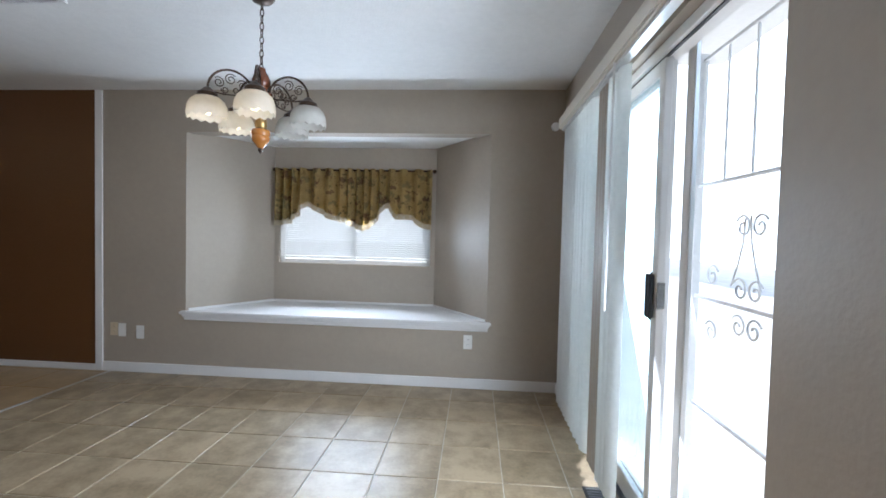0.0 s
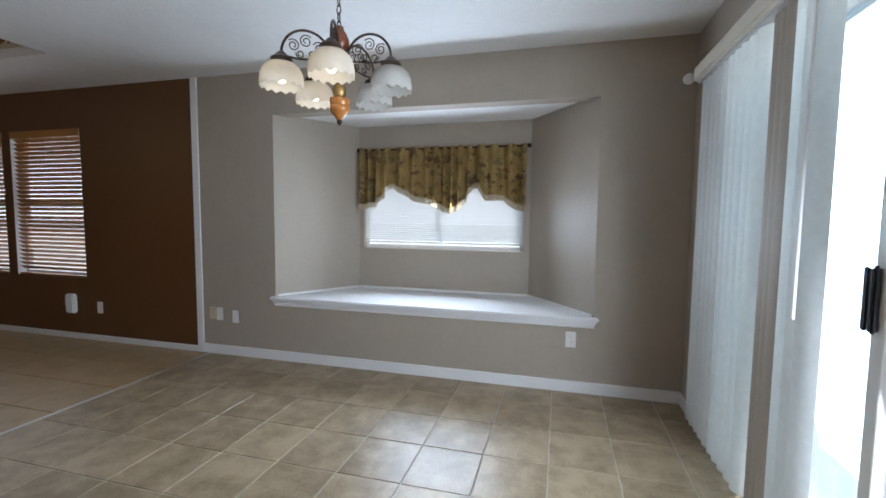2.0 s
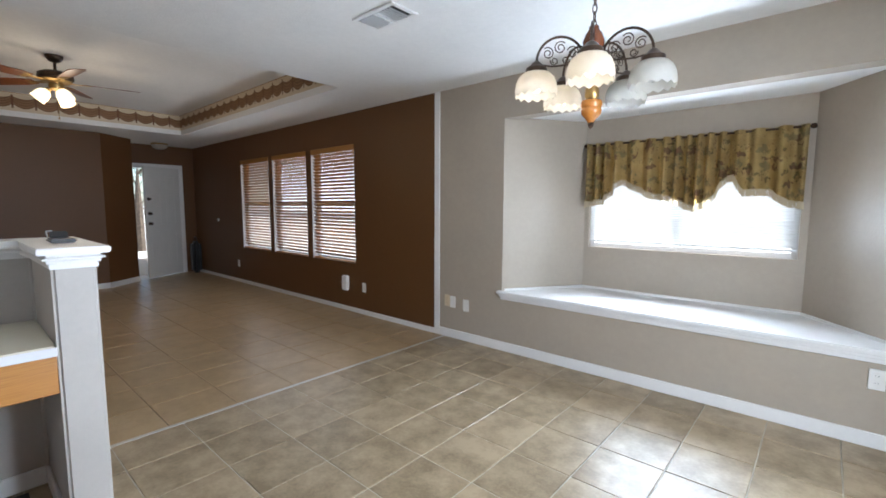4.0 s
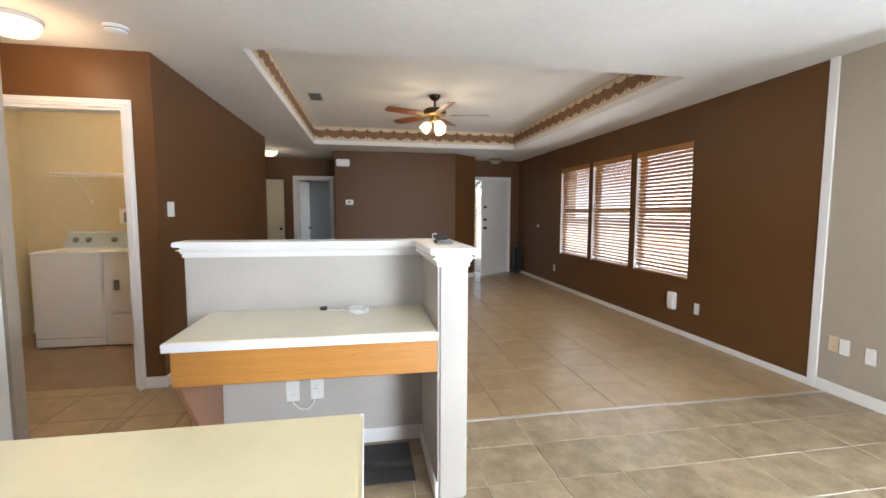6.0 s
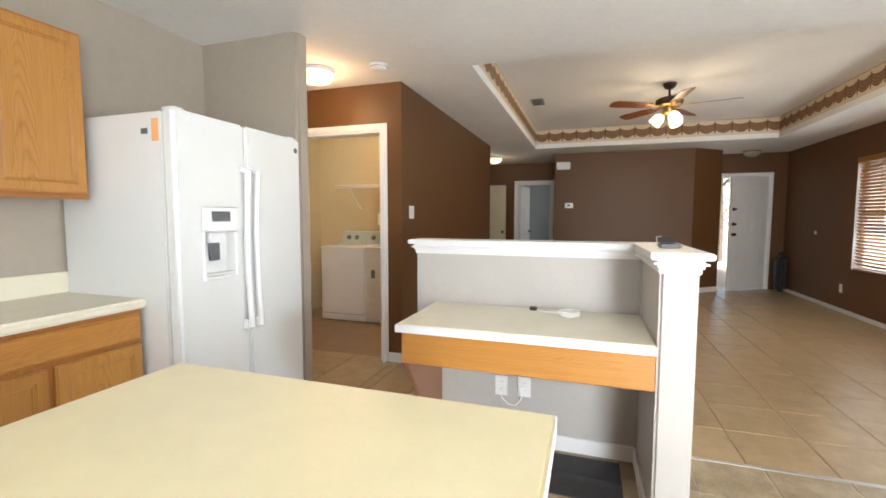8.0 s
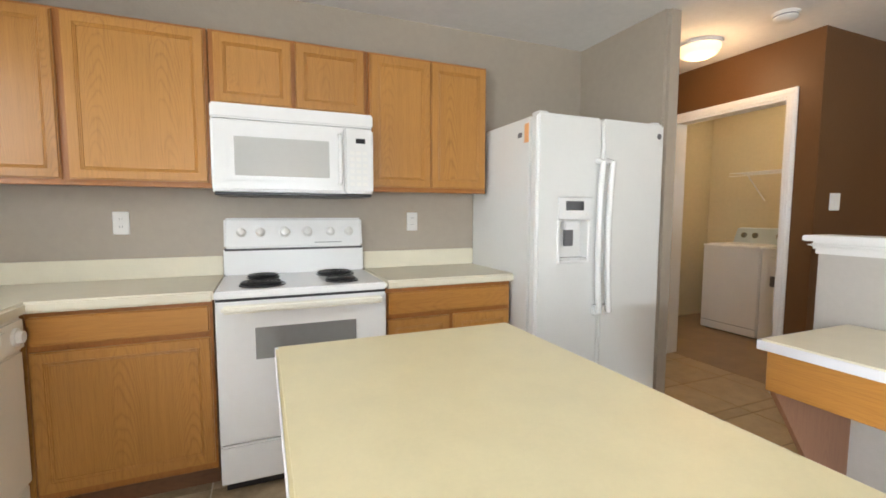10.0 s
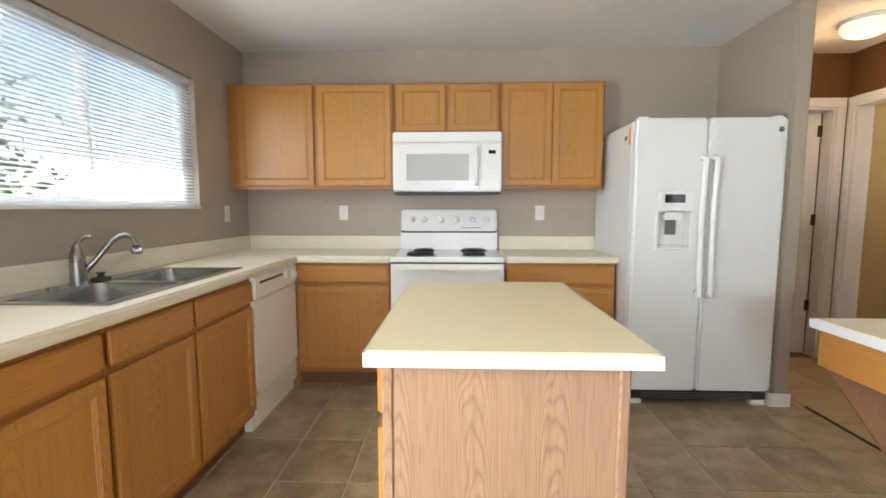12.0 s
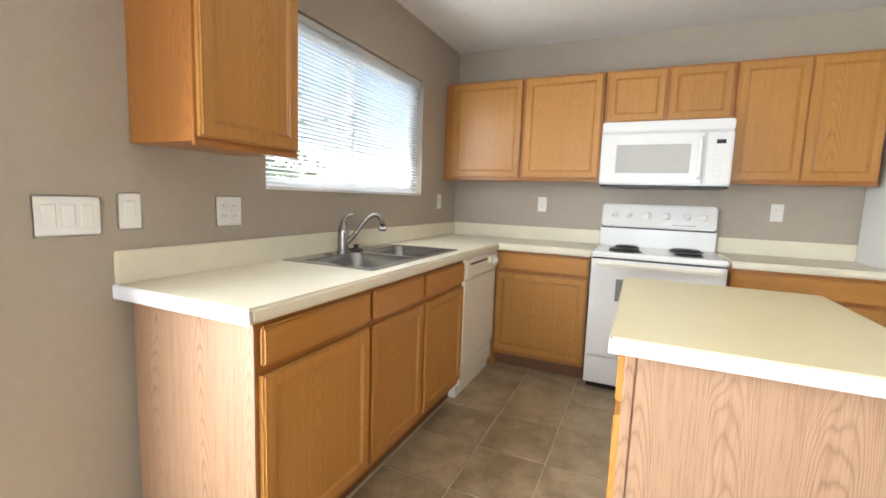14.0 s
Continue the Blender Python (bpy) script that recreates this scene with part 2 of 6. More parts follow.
VINYL = thin_cloth("white_vinyl_slat", (0.82, 0.83, 0.83), 0.42, 0.4)
VANE = thin_cloth("white_vinyl_vane", (0.79, 0.8, 0.78), 0.42, 0.5)
# Beige imitates the shaded room side of the white vanes.
VANE_SHADED = thin_cloth("shaded_vinyl_vane", (0.36, 0.31, 0.25), 0.05, 0.5)
PANE = clear_glass("window_glass")
PANE_BLUE = clear_glass("blue_tinted_glass", (0.74, 0.88, 0.95))
GROUT = plain("brown_grout", (0.19, 0.15, 0.11), 0.85, vary=0.15, scale=12, bump=0.3, bscale=300)
GROUT_PALE = plain("pale_grout", (0.50, 0.455, 0.37), 0.85, vary=0.12, scale=12, bump=0.3, bscale=300)
TILE_K = tile_mat("taupe_ceramic_tile", (0.402, 0.31, 0.197), (0.218, 0.163, 0.095), 0.36)
TILE_L = tile_mat("golden_ceramic_tile", (0.45, 0.322, 0.178), (0.345, 0.24, 0.125), 0.33)
DOORPAINT = plain("white_door_paint", (0.74, 0.73, 0.70), 0.4, vary=0.03)
DOORCREAM = plain("cream_door_paint", (0.68, 0.62, 0.45), 0.4, vary=0.03)
MAT_DARK = plain("charcoal_rubber_mat", (0.035, 0.034, 0.034), 0.7, vary=0.2, scale=20, bump=0.3, bscale=300)
FROST = thin_cloth("frosted_glass_shade", (0.74, 0.72, 0.67), 0.65, 0.2)
BULB = glow("lit_bulb", (1.0, 0.80, 0.50), 3.0)
DOME = glow("lit_glass_dome", (1.0, 0.80, 0.50), 0.45)
FANLIGHT = glow("lit_fan_shade", (1.0, 0.82, 0.5), 0.9)
CONCRETE = plain("patio_concrete", (0.66, 0.64, 0.6), 0.9, vary=0.12, bump=0.3, bscale=90)
SOIL = plain("dry_lawn", (0.48, 0.45, 0.38), 0.95, vary=0.2, scale=1.5, bump=0.5, bscale=60)
STUCCO = plain("sunlit_stucco", (0.72, 0.67, 0.6), 0.9, vary=0.06, bump=0.4, bscale=60)
LEAF = thin_cloth("green_leaf", (0.13, 0.18, 0.1), 0.5, 0.5)
BARK = plain("tree_bark", (0.11, 0.08, 0.055), 0.9, vary=0.3, scale=12, bump=0.6, bscale=40)
ORANGE = plain("orange_sticker", (0.8, 0.4, 0.16), 0.5, vary=0.05)
BLACKPRINT = plain("grey_print", (0.12, 0.12, 0.13), 0.6, vary=0.05)
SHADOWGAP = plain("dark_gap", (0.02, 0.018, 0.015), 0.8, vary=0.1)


def fabric_mat():
    """Tan cotton with a print of wine and green leaf clusters."""
    m, nt, b, tc = base_mat("floral_cotton", 0.85)
    n0 = noise_node(nt, tc.outputs["Object"], 7, 3)
    tan = ramp(nt, [(0.3, (0.40, 0.28, 0.10)), (0.7, (0.56, 0.42, 0.18))])
    nt.links.new(n0.outputs[0], tan.inputs[0])
    warp = noise_node(nt, tc.outputs["Object"], 22, 3)
    vec = mixed(nt, 0.12, tc.outputs["Object"], warp.outputs[1])
    col = tan.outputs[0]
    for scale, size, tint, off in ((12, 0.28, (0.2, 0.18, 0.09), 3.7), (11, 0.25, (0.1, 0.03, 0.03), 0.0), (16, 0.2, (0.09, 0.08, 0.035), 5.3), (38, 0.17, (0.2, 0.1, 0.05), 7.1)):
        vo = nt.nodes.new("ShaderNodeTexVoronoi")
        vo.inputs["Scale"].default_value = scale
        nt.links.new(mapped(nt, vec, (1, 0.2, 1), (off, off, off)), vo.inputs["Vector"])
        rr = ramp(nt, [(size, (1, 1, 1)), (size + 0.05, (0, 0, 0))])
        nt.links.new(vo.outputs["Distance"], rr.inputs[0])
        col = mixed(nt, mathn(nt, "MULTIPLY", rr.outputs[0], 0.66), col, tint)
    nt.links.new(col, b.inputs["Base Color"])
    weave = noise_node(nt, tc.outputs["Object"], 500, 2)
    add_bump(nt, b, weave.outputs[0], 0.3, 0.001)
    tr = nt.nodes.new("ShaderNodeBsdfTranslucent")
    nt.links.new(col, tr.inputs[0])
    ms = nt.nodes.new("ShaderNodeMixShader")
    ms.inputs[0].default_value = 0.1
    nt.links.new(b.outputs[0], ms.inputs[1])
    nt.links.new(tr.outputs[0], ms.inputs[2])
    nt.links.new(ms.outputs[0], nt.nodes["Material Output"].inputs[0])
    return m


def border_mat(name, axis):
    """Printed wallpaper border: draped swags with tassels on cream."""
    m, nt, b, tc = base_mat(name, 0.7)
    sep = nt.nodes.new("ShaderNodeSeparateXYZ")
    nt.links.new(tc.outputs["Object"], sep.inputs[0])
    u, v = sep.outputs["XY".index(axis)], sep.outputs[2]
    p = 0.22
    ph = mathn(nt, "ABSOLUTE", mathn(nt, "SUBTRACT", mathn(nt, "FRACT", mathn(nt, "DIVIDE", mathn(nt, "ADD", u, 20.0), p)), 0.5))
    dip = mathn(nt, "MULTIPLY", mathn(nt, "MULTIPLY", ph, ph), 4.0)
    low = mathn(nt, "ADD", mathn(nt, "MULTIPLY", dip, 0.055), 0.035)
    top = mathn(nt, "SUBTRACT", 0.185, mathn(nt, "MULTIPLY", mathn(nt, "SUBTRACT", 1.0, dip), 0.028))
    inside = mathn(nt, "MULTIPLY", mathn(nt, "GREATER_THAN", v, low), mathn(nt, "LESS_THAN", v, top))
    tail = mathn(nt, "MULTIPLY", mathn(nt, "GREATER_THAN", ph, 0.455), mathn(nt, "GREATER_THAN", v, 0.035))
    tail = mathn(nt, "MULTIPLY", tail, mathn(nt, "LESS_THAN", v, 0.2))
    folds = mathn(nt, "FRACT", mathn(nt, "MULTIPLY", mathn(nt, "SUBTRACT", v, low), 32.0))
    n = noise_node(nt, tc.outputs["Object"], 40, 3)
    shade = ramp(nt, [(0.0, (0.10, 0.042, 0.018)), (0.5, (0.21, 0.105, 0.045)), (1.0, (0.36, 0.22, 0.11))])
    nt.links.new(mathn(nt, "ADD", mathn(nt, "MULTIPLY", folds, 0.75), mathn(nt, "MULTIPLY", n.outputs[0], 0.25)), shade.inputs[0])
    col = mixed(nt, inside, (0.62, 0.52, 0.37), shade.outputs[0])
    col = mixed(nt, tail, col, (0.15, 0.065, 0.03))
    line = mathn(nt, "GREATER_THAN", v, 0.222)
    col = mixed(nt, line, col, (0.30, 0.17, 0.09))
    nt.links.new(col, b.inputs["Base Color"])
    return m


FABRIC = fabric_mat()
FRINGE = thin_cloth("cream_fringe", (0.55, 0.46, 0.31), 0.2, 0.9)
BORDER_X = border_mat("swag_border_x", "X")
BORDER_Y = border_mat("swag_border_y", "Y")

# ---------------------------------------------------------------- builders


def finish(bm, name, material, smooth=False):
    bmesh.ops.recalc_face_normals(bm, faces=bm.faces)
    me = bpy.data.meshes.new(name)
    bm.to_mesh(me)
    bm.free()
    me.materials.append(material)
    if smooth:
        me.shade_smooth()
        me.set_sharp_from_angle(angle=radians(38))
    return me


def world_of(ob):
    v = Vector(ob.location)
    while ob.parent:
        ob = ob.parent
        v += ob.location
    return v


def part(name, bm, material, parent, label="", smooth=False):
    me = finish(bm, name, material, smooth)
    me.transform(Matrix.Translation(-world_of(parent)))
    ob = new(name, me)
    ob.parent = parent
    return tagged(ob, label)


def thing(name, at, label, category, group=""):
    ob = new(name)
    ob.empty_display_size = 0.1
    ob.location = at
    return tagged(ob, label, category, group)


def solid(name, bm, material, label, category, group="", kind="", at=None, smooth=False):
    """A thing or a piece of the setting that is one mesh."""
    me = finish(bm, name, material, smooth)
    ob = new(name, me)
    if at is not None:
        me.transform(Matrix.Translation(-Vector(at)))
        ob.location = at
    return tagged(ob, label, category, group, kind)


def box(bm, x0, x1, y0, y1, z0, z1, bevel=0.0, seg=1):
    made = bmesh.ops.create_cube(bm, size=1.0)["verts"]
    c = Vector(((x0 + x1) / 2, (y0 + y1) / 2, (z0 + z1) / 2))
    s = Vector((abs(x1 - x0), abs(y1 - y0), abs(z1 - z0)))
    for v in made:
        v.co = Vector((v.co.x * s.x, v.co.y * s.y, v.co.z * s.z)) + c
    if bevel:
        es = list({e for v in made for e in v.link_edges})
        bmesh.ops.bevel(bm, geom=es, offset=bevel, segments=seg, affect="EDGES", clamp_overlap=True)
    return bm


def b_box(*a, **k):
    return box(bmesh.new(), *a, **k)


def lathe(bm, profile, at=(0, 0, 0), segs=24, wave=None):
    """Turns (radius, height) pairs round z. wave(angle, i): extra height of ring i."""
    rings = []
    for i, (r, z) in enumerate(profile):
        ring = []
        for k in range(segs):
            a = 2 * math.pi * k / segs
            dz = wave(a, i) if wave else 0.0
            ring.append(bm.verts.new((at[0] + r * math.cos(a), at[1] + r * math.sin(a), at[2] + z + dz)))
        rings.append(ring)
    for r0, r1 in zip(rings, rings[1:]):
        for k in range(segs):
            bm.faces.new((r0[k], r0[(k + 1) % segs], r1[(k + 1) % segs], r1[k]))
    if profile[0][0] > 1e-5:
        bm.faces.new(rings[0][::-1])
    if profile[-1][0] > 1e-5:
        bm.faces.new(rings[-1])
    return bm


def tube(bm, pts, r, segs=8, closed=False):
    pts = [Vector(p) for p in pts]
    n = len(pts)
    rings = []
    side = None
    for i, p in enumerate(pts):
        a = pts[(i - 1) % n] if closed or i else p
        c = pts[(i + 1) % n] if closed or i < n - 1 else p
        d = (c - a).normalized()
        if side is None:
            side = d.orthogonal().normalized()
        side = (side - d * side.dot(d)).normalized()
        up = d.cross(side)
        rad = r[i] if isinstance(r, (list, tuple)) else r
        rings.append([bm.verts.new(p + (side * math.cos(2 * math.pi * k / segs) + up * math.sin(2 * math.pi * k / segs)) * rad) for k in range(segs)])
    pairs = list(zip(rings, rings[1:])) + ([(rings[-1], rings[0])] if closed else [])
    for r0, r1 in pairs:
        for k in range(segs):
            bm.faces.new((r0[k], r0[(k + 1) % segs], r1[(k + 1) % segs], r1[k]))
    if not closed:
        bm.faces.new(rings[0][::-1])
        bm.faces.new(rings[-1])
    return bm


def prism(bm, poly, z0, z1):
    lo = [bm.verts.new((x, y, z0)) for x, y in poly]
    hi = [bm.verts.new((x, y, z1)) for x, y in poly]
    n = len(poly)
    bm.faces.new(lo[::-1])
    bm.faces.new(hi)
    for i in range(n):
        bm.faces.new((lo[i], lo[(i + 1) % n], hi[(i + 1) % n], hi[i]))
    return bm


def holed(bm, axis, at0, at1, u0, u1, z0, z1, holes):
    """A wall between at0 and at1 across axis, from u0 to u1, with rectangular holes (u0, u1, z0, z1)."""
    us = sorted({u0, u1, *[h[0] for h in holes], *[h[1] for h in holes]})
    for a, c in zip(us, us[1:]):
        m = (a + c) / 2
        spans, z = [], z0
        for h in sorted((h for h in holes if h[0] < m < h[1]), key=lambda h: h[2]):
            if h[2] > z:
                spans.append((z, h[2]))
            z = h[3]
        if z < z1:
            spans.append((z, z1))
        for lo, hi in spans:
            if axis == "y":
                box(bm, a, c, at0, at1, lo, hi)
            else:
                box(bm, at0, at1, a, c, lo, hi)
    bmesh.ops.remove_doubles(bm, verts=bm.verts, dist=1e-5)
    return bm


def panel_door(w, h, t=0.02, rail=0.05, depth=0.007):
    """A framed overlay door, its face towards -y, from the origin to (w, h): rounded rim, three beads, flat panel."""
    bm = bmesh.new()
    box(bm, 0, w, -t, 0, 0, h)
    face = min(bm.faces, key=lambda f: f.calc_center_median().y)
    bmesh.ops.bevel(bm, geom=list(face.edges), offset=0.006, segments=3, affect="EDGES")
    face = max((f for f in bm.faces if abs(f.normal.y) > 0.9 and f.calc_center_median().y < -t / 2), key=lambda f: f.calc_area())
    bmesh.ops.inset_region(bm, faces=[face], thickness=rail, depth=0)
    for wide, drop in ((0.003, -0.45), (0.005, 0.2), (0.003, -0.4), (0.005, 0.2), (0.004, -0.55)):
        bmesh.ops.inset_region(bm, faces=[face], thickness=wide, depth=depth * drop)
    return bm


def placed(bm, m):
    bmesh.ops.transform(bm, matrix=m, verts=bm.verts)
    return bm


def face_south_wall(x, y, z):
    """Local x runs to -x, faces +y."""
    return pose(x, y, z, 0, 0, 180)


def face_east_wall(x, y, z):
    """Local x runs to -y, faces -x."""
    return pose(x, y, z, 0, 0, -90)

# ---------------------------------------------------------------- the setting
XE, YN, YS, H, T = 1.235, 4.208, -1.60, 2.44, 0.14
TRIM_X = -2.72


def structure(name, bm, material, label, category):
    return solid(name, bm, material, label, category, kind="structure")


KWIN = (-0.95, 0.52, 1.245, 2.055)
SLIDER = (1.705, 3.50, 0.0, 2.06)
BAY = (-1.93, 0.655, 0.52, 2.086)
LWINS = [(-7.17, -6.21), (-6.10, -5.15), (-5.03, -4.08)]
LW_Z = (0.61, 2.065)

bm = holed(bmesh.new(), "x", XE, XE + T, YS - T, YN + T, -0.1, 2.8, [KWIN[:2] + KWIN[2:], SLIDER])
structure("wall_east", bm, TAUPE, "taupe orange-peel wall with a window and patio door", "wall")
bm = holed(bmesh.new(), "y", YN, YN + T, TRIM_X, XE, -0.1, 2.8, [BAY])
structure("wall_north", bm, TAUPE, "taupe orange-peel wall with a bay window recess", "wall")
bm = holed(bmesh.new(), "y", YN, YN + T, -9.41, TRIM_X, -0.1, 2.8, [(a, c, *LW_Z) for a, c in LWINS])
structure("wall_north_living", bm, BROWN, "chocolate brown wall with three blind-covered windows", "wall")
structure("wall_south", b_box(-2.52, XE, YS - T, YS, -0.1, 2.8), TAUPE, "taupe kitchen wall behind the range", "wall")
bm = b_box(-2.52, -2.40, YS, -0.85, -0.1, H)
ends = [e for e in bm.edges if all(abs(v.co.y + 0.85) < 1e-4 for v in e.verts) and abs(e.verts[0].co.z - e.verts[1].co.z) > 1]
bmesh.ops.bevel(bm, geom=ends, offset=0.022, segments=4, affect="EDGES")
structure("wall_fridge_stub", bm, TAUPE, "short taupe wall beside the refrigerator", "wall")
bm = holed(bmesh.new(), "y", -1.92, -1.78, -3.52, -2.52, -0.1, H, [(-3.425, -2.66, 0, 2.03)])
structure("wall_passage_south", bm, BROWN, "brown passage end wall with a door", "wall")
structure("wall_passage_east", b_box(-2.52, -2.40, -1.92, YS - T, -0.1, H), BROWN, "brown passage wall", "wall")
bm = holed(bmesh.new(), "x", -3.64, -3.52, -1.92, -0.64, -0.1, H, [(-1.715, -0.828, -0.06, 2.043)])
structure("wall_laundry", bm, BROWN, "brown wall with the laundry doorway", "wall")
structure("wall_living_south", b_box(-7.09, -3.64, -0.76, -0.64, -0.1, H), BROWN, "long chocolate brown wall", "wall")
bm = prism(bmesh.new(), [(-8.30, 0.30), (-8.30, 2.56), (-8.72, 3.06), (-9.27, 3.06), (-9.27, 2.92), (-8.86, 2.92), (-8.44, 2.44), (-8.44, 0.44), (-9.6, 0.44), (-9.6, 0.30)], -0.1, H)
structure("wall_entry", bm, BROWN, "chocolate brown wall with an angled corner", "wall")
bm = holed(bmesh.new(), "x", -9.41, -9.27, 2.92, YN, -0.1, H, [(3.12, 3.94, 0, 2.03)])
structure("wall_front", bm, BROWN, "brown entry wall with the front door", "wall")
bm = holed(bmesh.new(), "x", -9.74, -9.60, -3.0, 0.44, -0.1, H, [(-0.57, 0.13, 0, 2.0), (-1.56, -0.82, 0, 2.0)])
structure("wall_hall_west", bm, BROWN, "brown hallway wall with two doors", "wall")
structure("wall_hall_south", b_box(-9.74, -6.95, -3.14, -3.0, -0.1, H), BROWN, "brown hallway end wall", "wall")
structure("wall_hall_east", b_box(-7.09, -6.97, -3.0, -0.76, -0.1, H), BROWN, "brown hallway side wall", "wall")
# laundry room shell
bm = b_box(-5.47, -5.35, -2.82, -0.76, -0.1, H)
box(bm, -5.35, -3.64, -2.82, -2.70, -0.1, H)
box(bm, -3.64, -3.62, -2.70, -1.92, -0.1, H)
structure("wall_laundry_inner", bm, CREAM, "cream laundry room walls", "wall")
structure("wall_laundry_north", b_box(-5.35, -3.645, -0.785, -0.765, -0.1, H), CREAM, "cream laundry room wall", "wall")
# bedroom shell beyond the hall doorway; unseen window opening added to light it
bm = holed(bmesh.new(), "y", 1.36, 1.5, -12.46, -9.74, -0.1, H, [(-11.8, -10.4, 0.9, 2.0)])
box(bm, -12.6, -12.46, -1.9, 1.5, -0.1, H)
box(bm, -12.46, -9.74, -1.9, -1.76, -0.1, H)
structure("wall_bedroom", bm, BLUEGREY, "pale blue-grey bedroom walls", "wall")
structure("wall_bedroom_inner", holed(bmesh.new(), "x", -9.76, -9.742, -1.76, 1.36, 0.0, H, [(-0.57, 0.13, 0, 2.0)]), BLUEGREY, "pale blue-grey bedroom wall", "wall")

# ceilings
TX0, TX1, TY0, TY1, TZ = -7.60, -3.334, 0.028, 3.475, 2.74
bm = bmesh.new()
for a in ((-12.6, TX0, -3.14, 5.2), (TX1, 1.375, -3.14, 4.35), (TX0, TX1, -3.14, TY0), (TX0, TX1, TY1, 5.2)):
    box(bm, *a, H, H + 0.06)
structure("ceiling", bm, CEIL, "white textured ceiling with a raised tray", "ceiling")
bm = b_box(TX0 - 0.1, TX1 + 0.1, TY0 - 0.1, TY1 + 0.1, TZ, TZ + 0.06)
for a in ((TX0 - 0.06, TX0, TY0, TY1), (TX1, TX1 + 0.06, TY0, TY1), (TX0 - 0.06, TX1 + 0.06, TY0 - 0.06, TY0), (TX0 - 0.06, TX1 + 0.06, TY1, TY1 + 0.06)):
    box(bm, *a, H + 0.06, TZ)
structure("ceiling_tray", bm, CEIL, "raised cream tray ceiling", "ceiling")
structure("roof_porch", b_box(-13, -2.4, 4.75, 5.9, 2.84, 2.95), STUCCO, "roof overhang along the north side", "roof")
structure("roof", b_box(-13, 2.7, -3.6, 4.75, 2.84, 2.95), CEIL, "low roof over the house", "roof")
# wallpaper border round the tray
for i, (axis, lo, hi, at) in enumerate((("X", TX0, TX1, TY0 + 0.001), ("X", TX0, TX1, TY1 - 0.003), ("Y", TY0 + 0.003, TY1 - 0.003, TX0 + 0.001), ("Y", TY0 + 0.003, TY1 - 0.003, TX1 - 0.003))):
    bm = bmesh.new()
    if axis == "X":
        box(bm, lo, hi, at, at + 0.002, 2.51, TZ)
    else:
        box(bm, at, at + 0.002, lo, hi, 2.51, TZ)
    solid("wallpaper_border", bm, BORDER_X if axis == "X" else BORDER_Y, "cream wallpaper border printed with red-brown swags", "border", "tray borders", "structure", at=(0, 0, 2.51))

# bay recess
BY = 4.90
BWIN = (-1.43, 0.105, 0.945, 1.86)
bm = bmesh.new()
prism(bm, [(-1.93, YN + 0.003), (-1.475, BY), (-1.475, BY + 0.12), (-2.05, BY + 0.12), (-2.05, YN + T), (-1.93, YN + T)], 0.4, 2.2)
prism(bm, [(0.655, YN + 0.003), (0.655, YN + T), (0.78, YN + T), (0.78, BY + 0.12), (0.152, BY + 0.12), (0.152, BY)], 0.4, 2.2)
structure("wall_bay_sides", bm, TAUPE, "angled taupe side walls of the bay", "wall")
bm = holed(bmesh.new(), "y", BY, BY + 0.12, -1.475, 0.152, 0.4, 2.2, [BWIN])
structure("wall_bay_back", bm, TAUPE, "taupe back wall of the bay window", "wall")
bm = prism(bmesh.new(), [(-1.93, YN + T), (0.655, YN + T), (0.152, BY), (-1.475, BY)], 2.10, 2.2)
prism(bm, [(-1.93, YN + 0.01), (0.655, YN + 0.01), (0.655, YN + T), (-1.93, YN + T)], 2.0861, 2.0875)
structure("ceiling_bay", bm, CEIL, "white ceiling of the bay recess", "ceiling")
structure("roof_bay", b_box(-2.2, 0.95, 4.35, 5.3, 2.24, 2.3), STUCCO, "small roof over the bay", "roof")
bm = prism(bmesh.new(), [(-1.93, YN), (0.655, YN), (0.152, BY), (-1.475, BY)], 0.52, 0.555)
sill = structure("window_seat_sill", bm, WHITE, "deep white painted sill of the bay window", "sill")
bm = b_box(-1.965, 0.69, YN - 0.05, YN + 0.001, 0.528, 0.557, 0.008, 2)
box(bm, -1.95, 0.675, YN - 0.03, YN, 0.505, 0.528, 0.006, 2)
box(bm, -1.94, 0.665, YN - 0.018, YN, 0.478, 0.505, 0.005)
part("sill_moulding", bm, WHITE, sill)
bm = bmesh.new()
for p, q in (((-1.92, YN + 0.02), (-1.475, BY)), ((0.645, YN + 0.02), (0.152, BY)), ((-1.475, BY), (0.152, BY))):
    d = (Vector(q) - Vector(p)).normalized()
    n = Vector((-d.y, d.x)) * (1 if q == (0.152, BY) and p != (-1.475, BY) else -1)
    prism(bm, [p, q, tuple(Vector(q) + n * 0.012), tuple(Vector(p) + n * 0.012)], 0.555, 0.573)
part("sill_bead", bm, WHITE, sill)

# trims and baseboards
structure("wall_trim", b_box(TRIM_X - 0.035, TRIM_X + 0.035, YN - 0.014, YN, 0, H, 0.004), WHITE, "upright white trim strip between two wall colours", "trim")


def baseboard(x0, y0, x1, y1, side, h=0.085):
    """A run along a wall; side is the unit way out of the wall."""
    bm = bmesh.new()
    t = 0.014
    xs, ys = sorted((x0, x1)), sorted((y0, y1))
    if side[0]:
        xs = sorted((x0, x0 + side[0] * t))
    else:
        ys = sorted((y0, y0 + side[1] * t))
    box(bm, *xs, *ys, 0.0, h, 0.004, 1)
    structure("baseboard", bm, WHITE, "white painted baseboard along the wall", "baseboard")


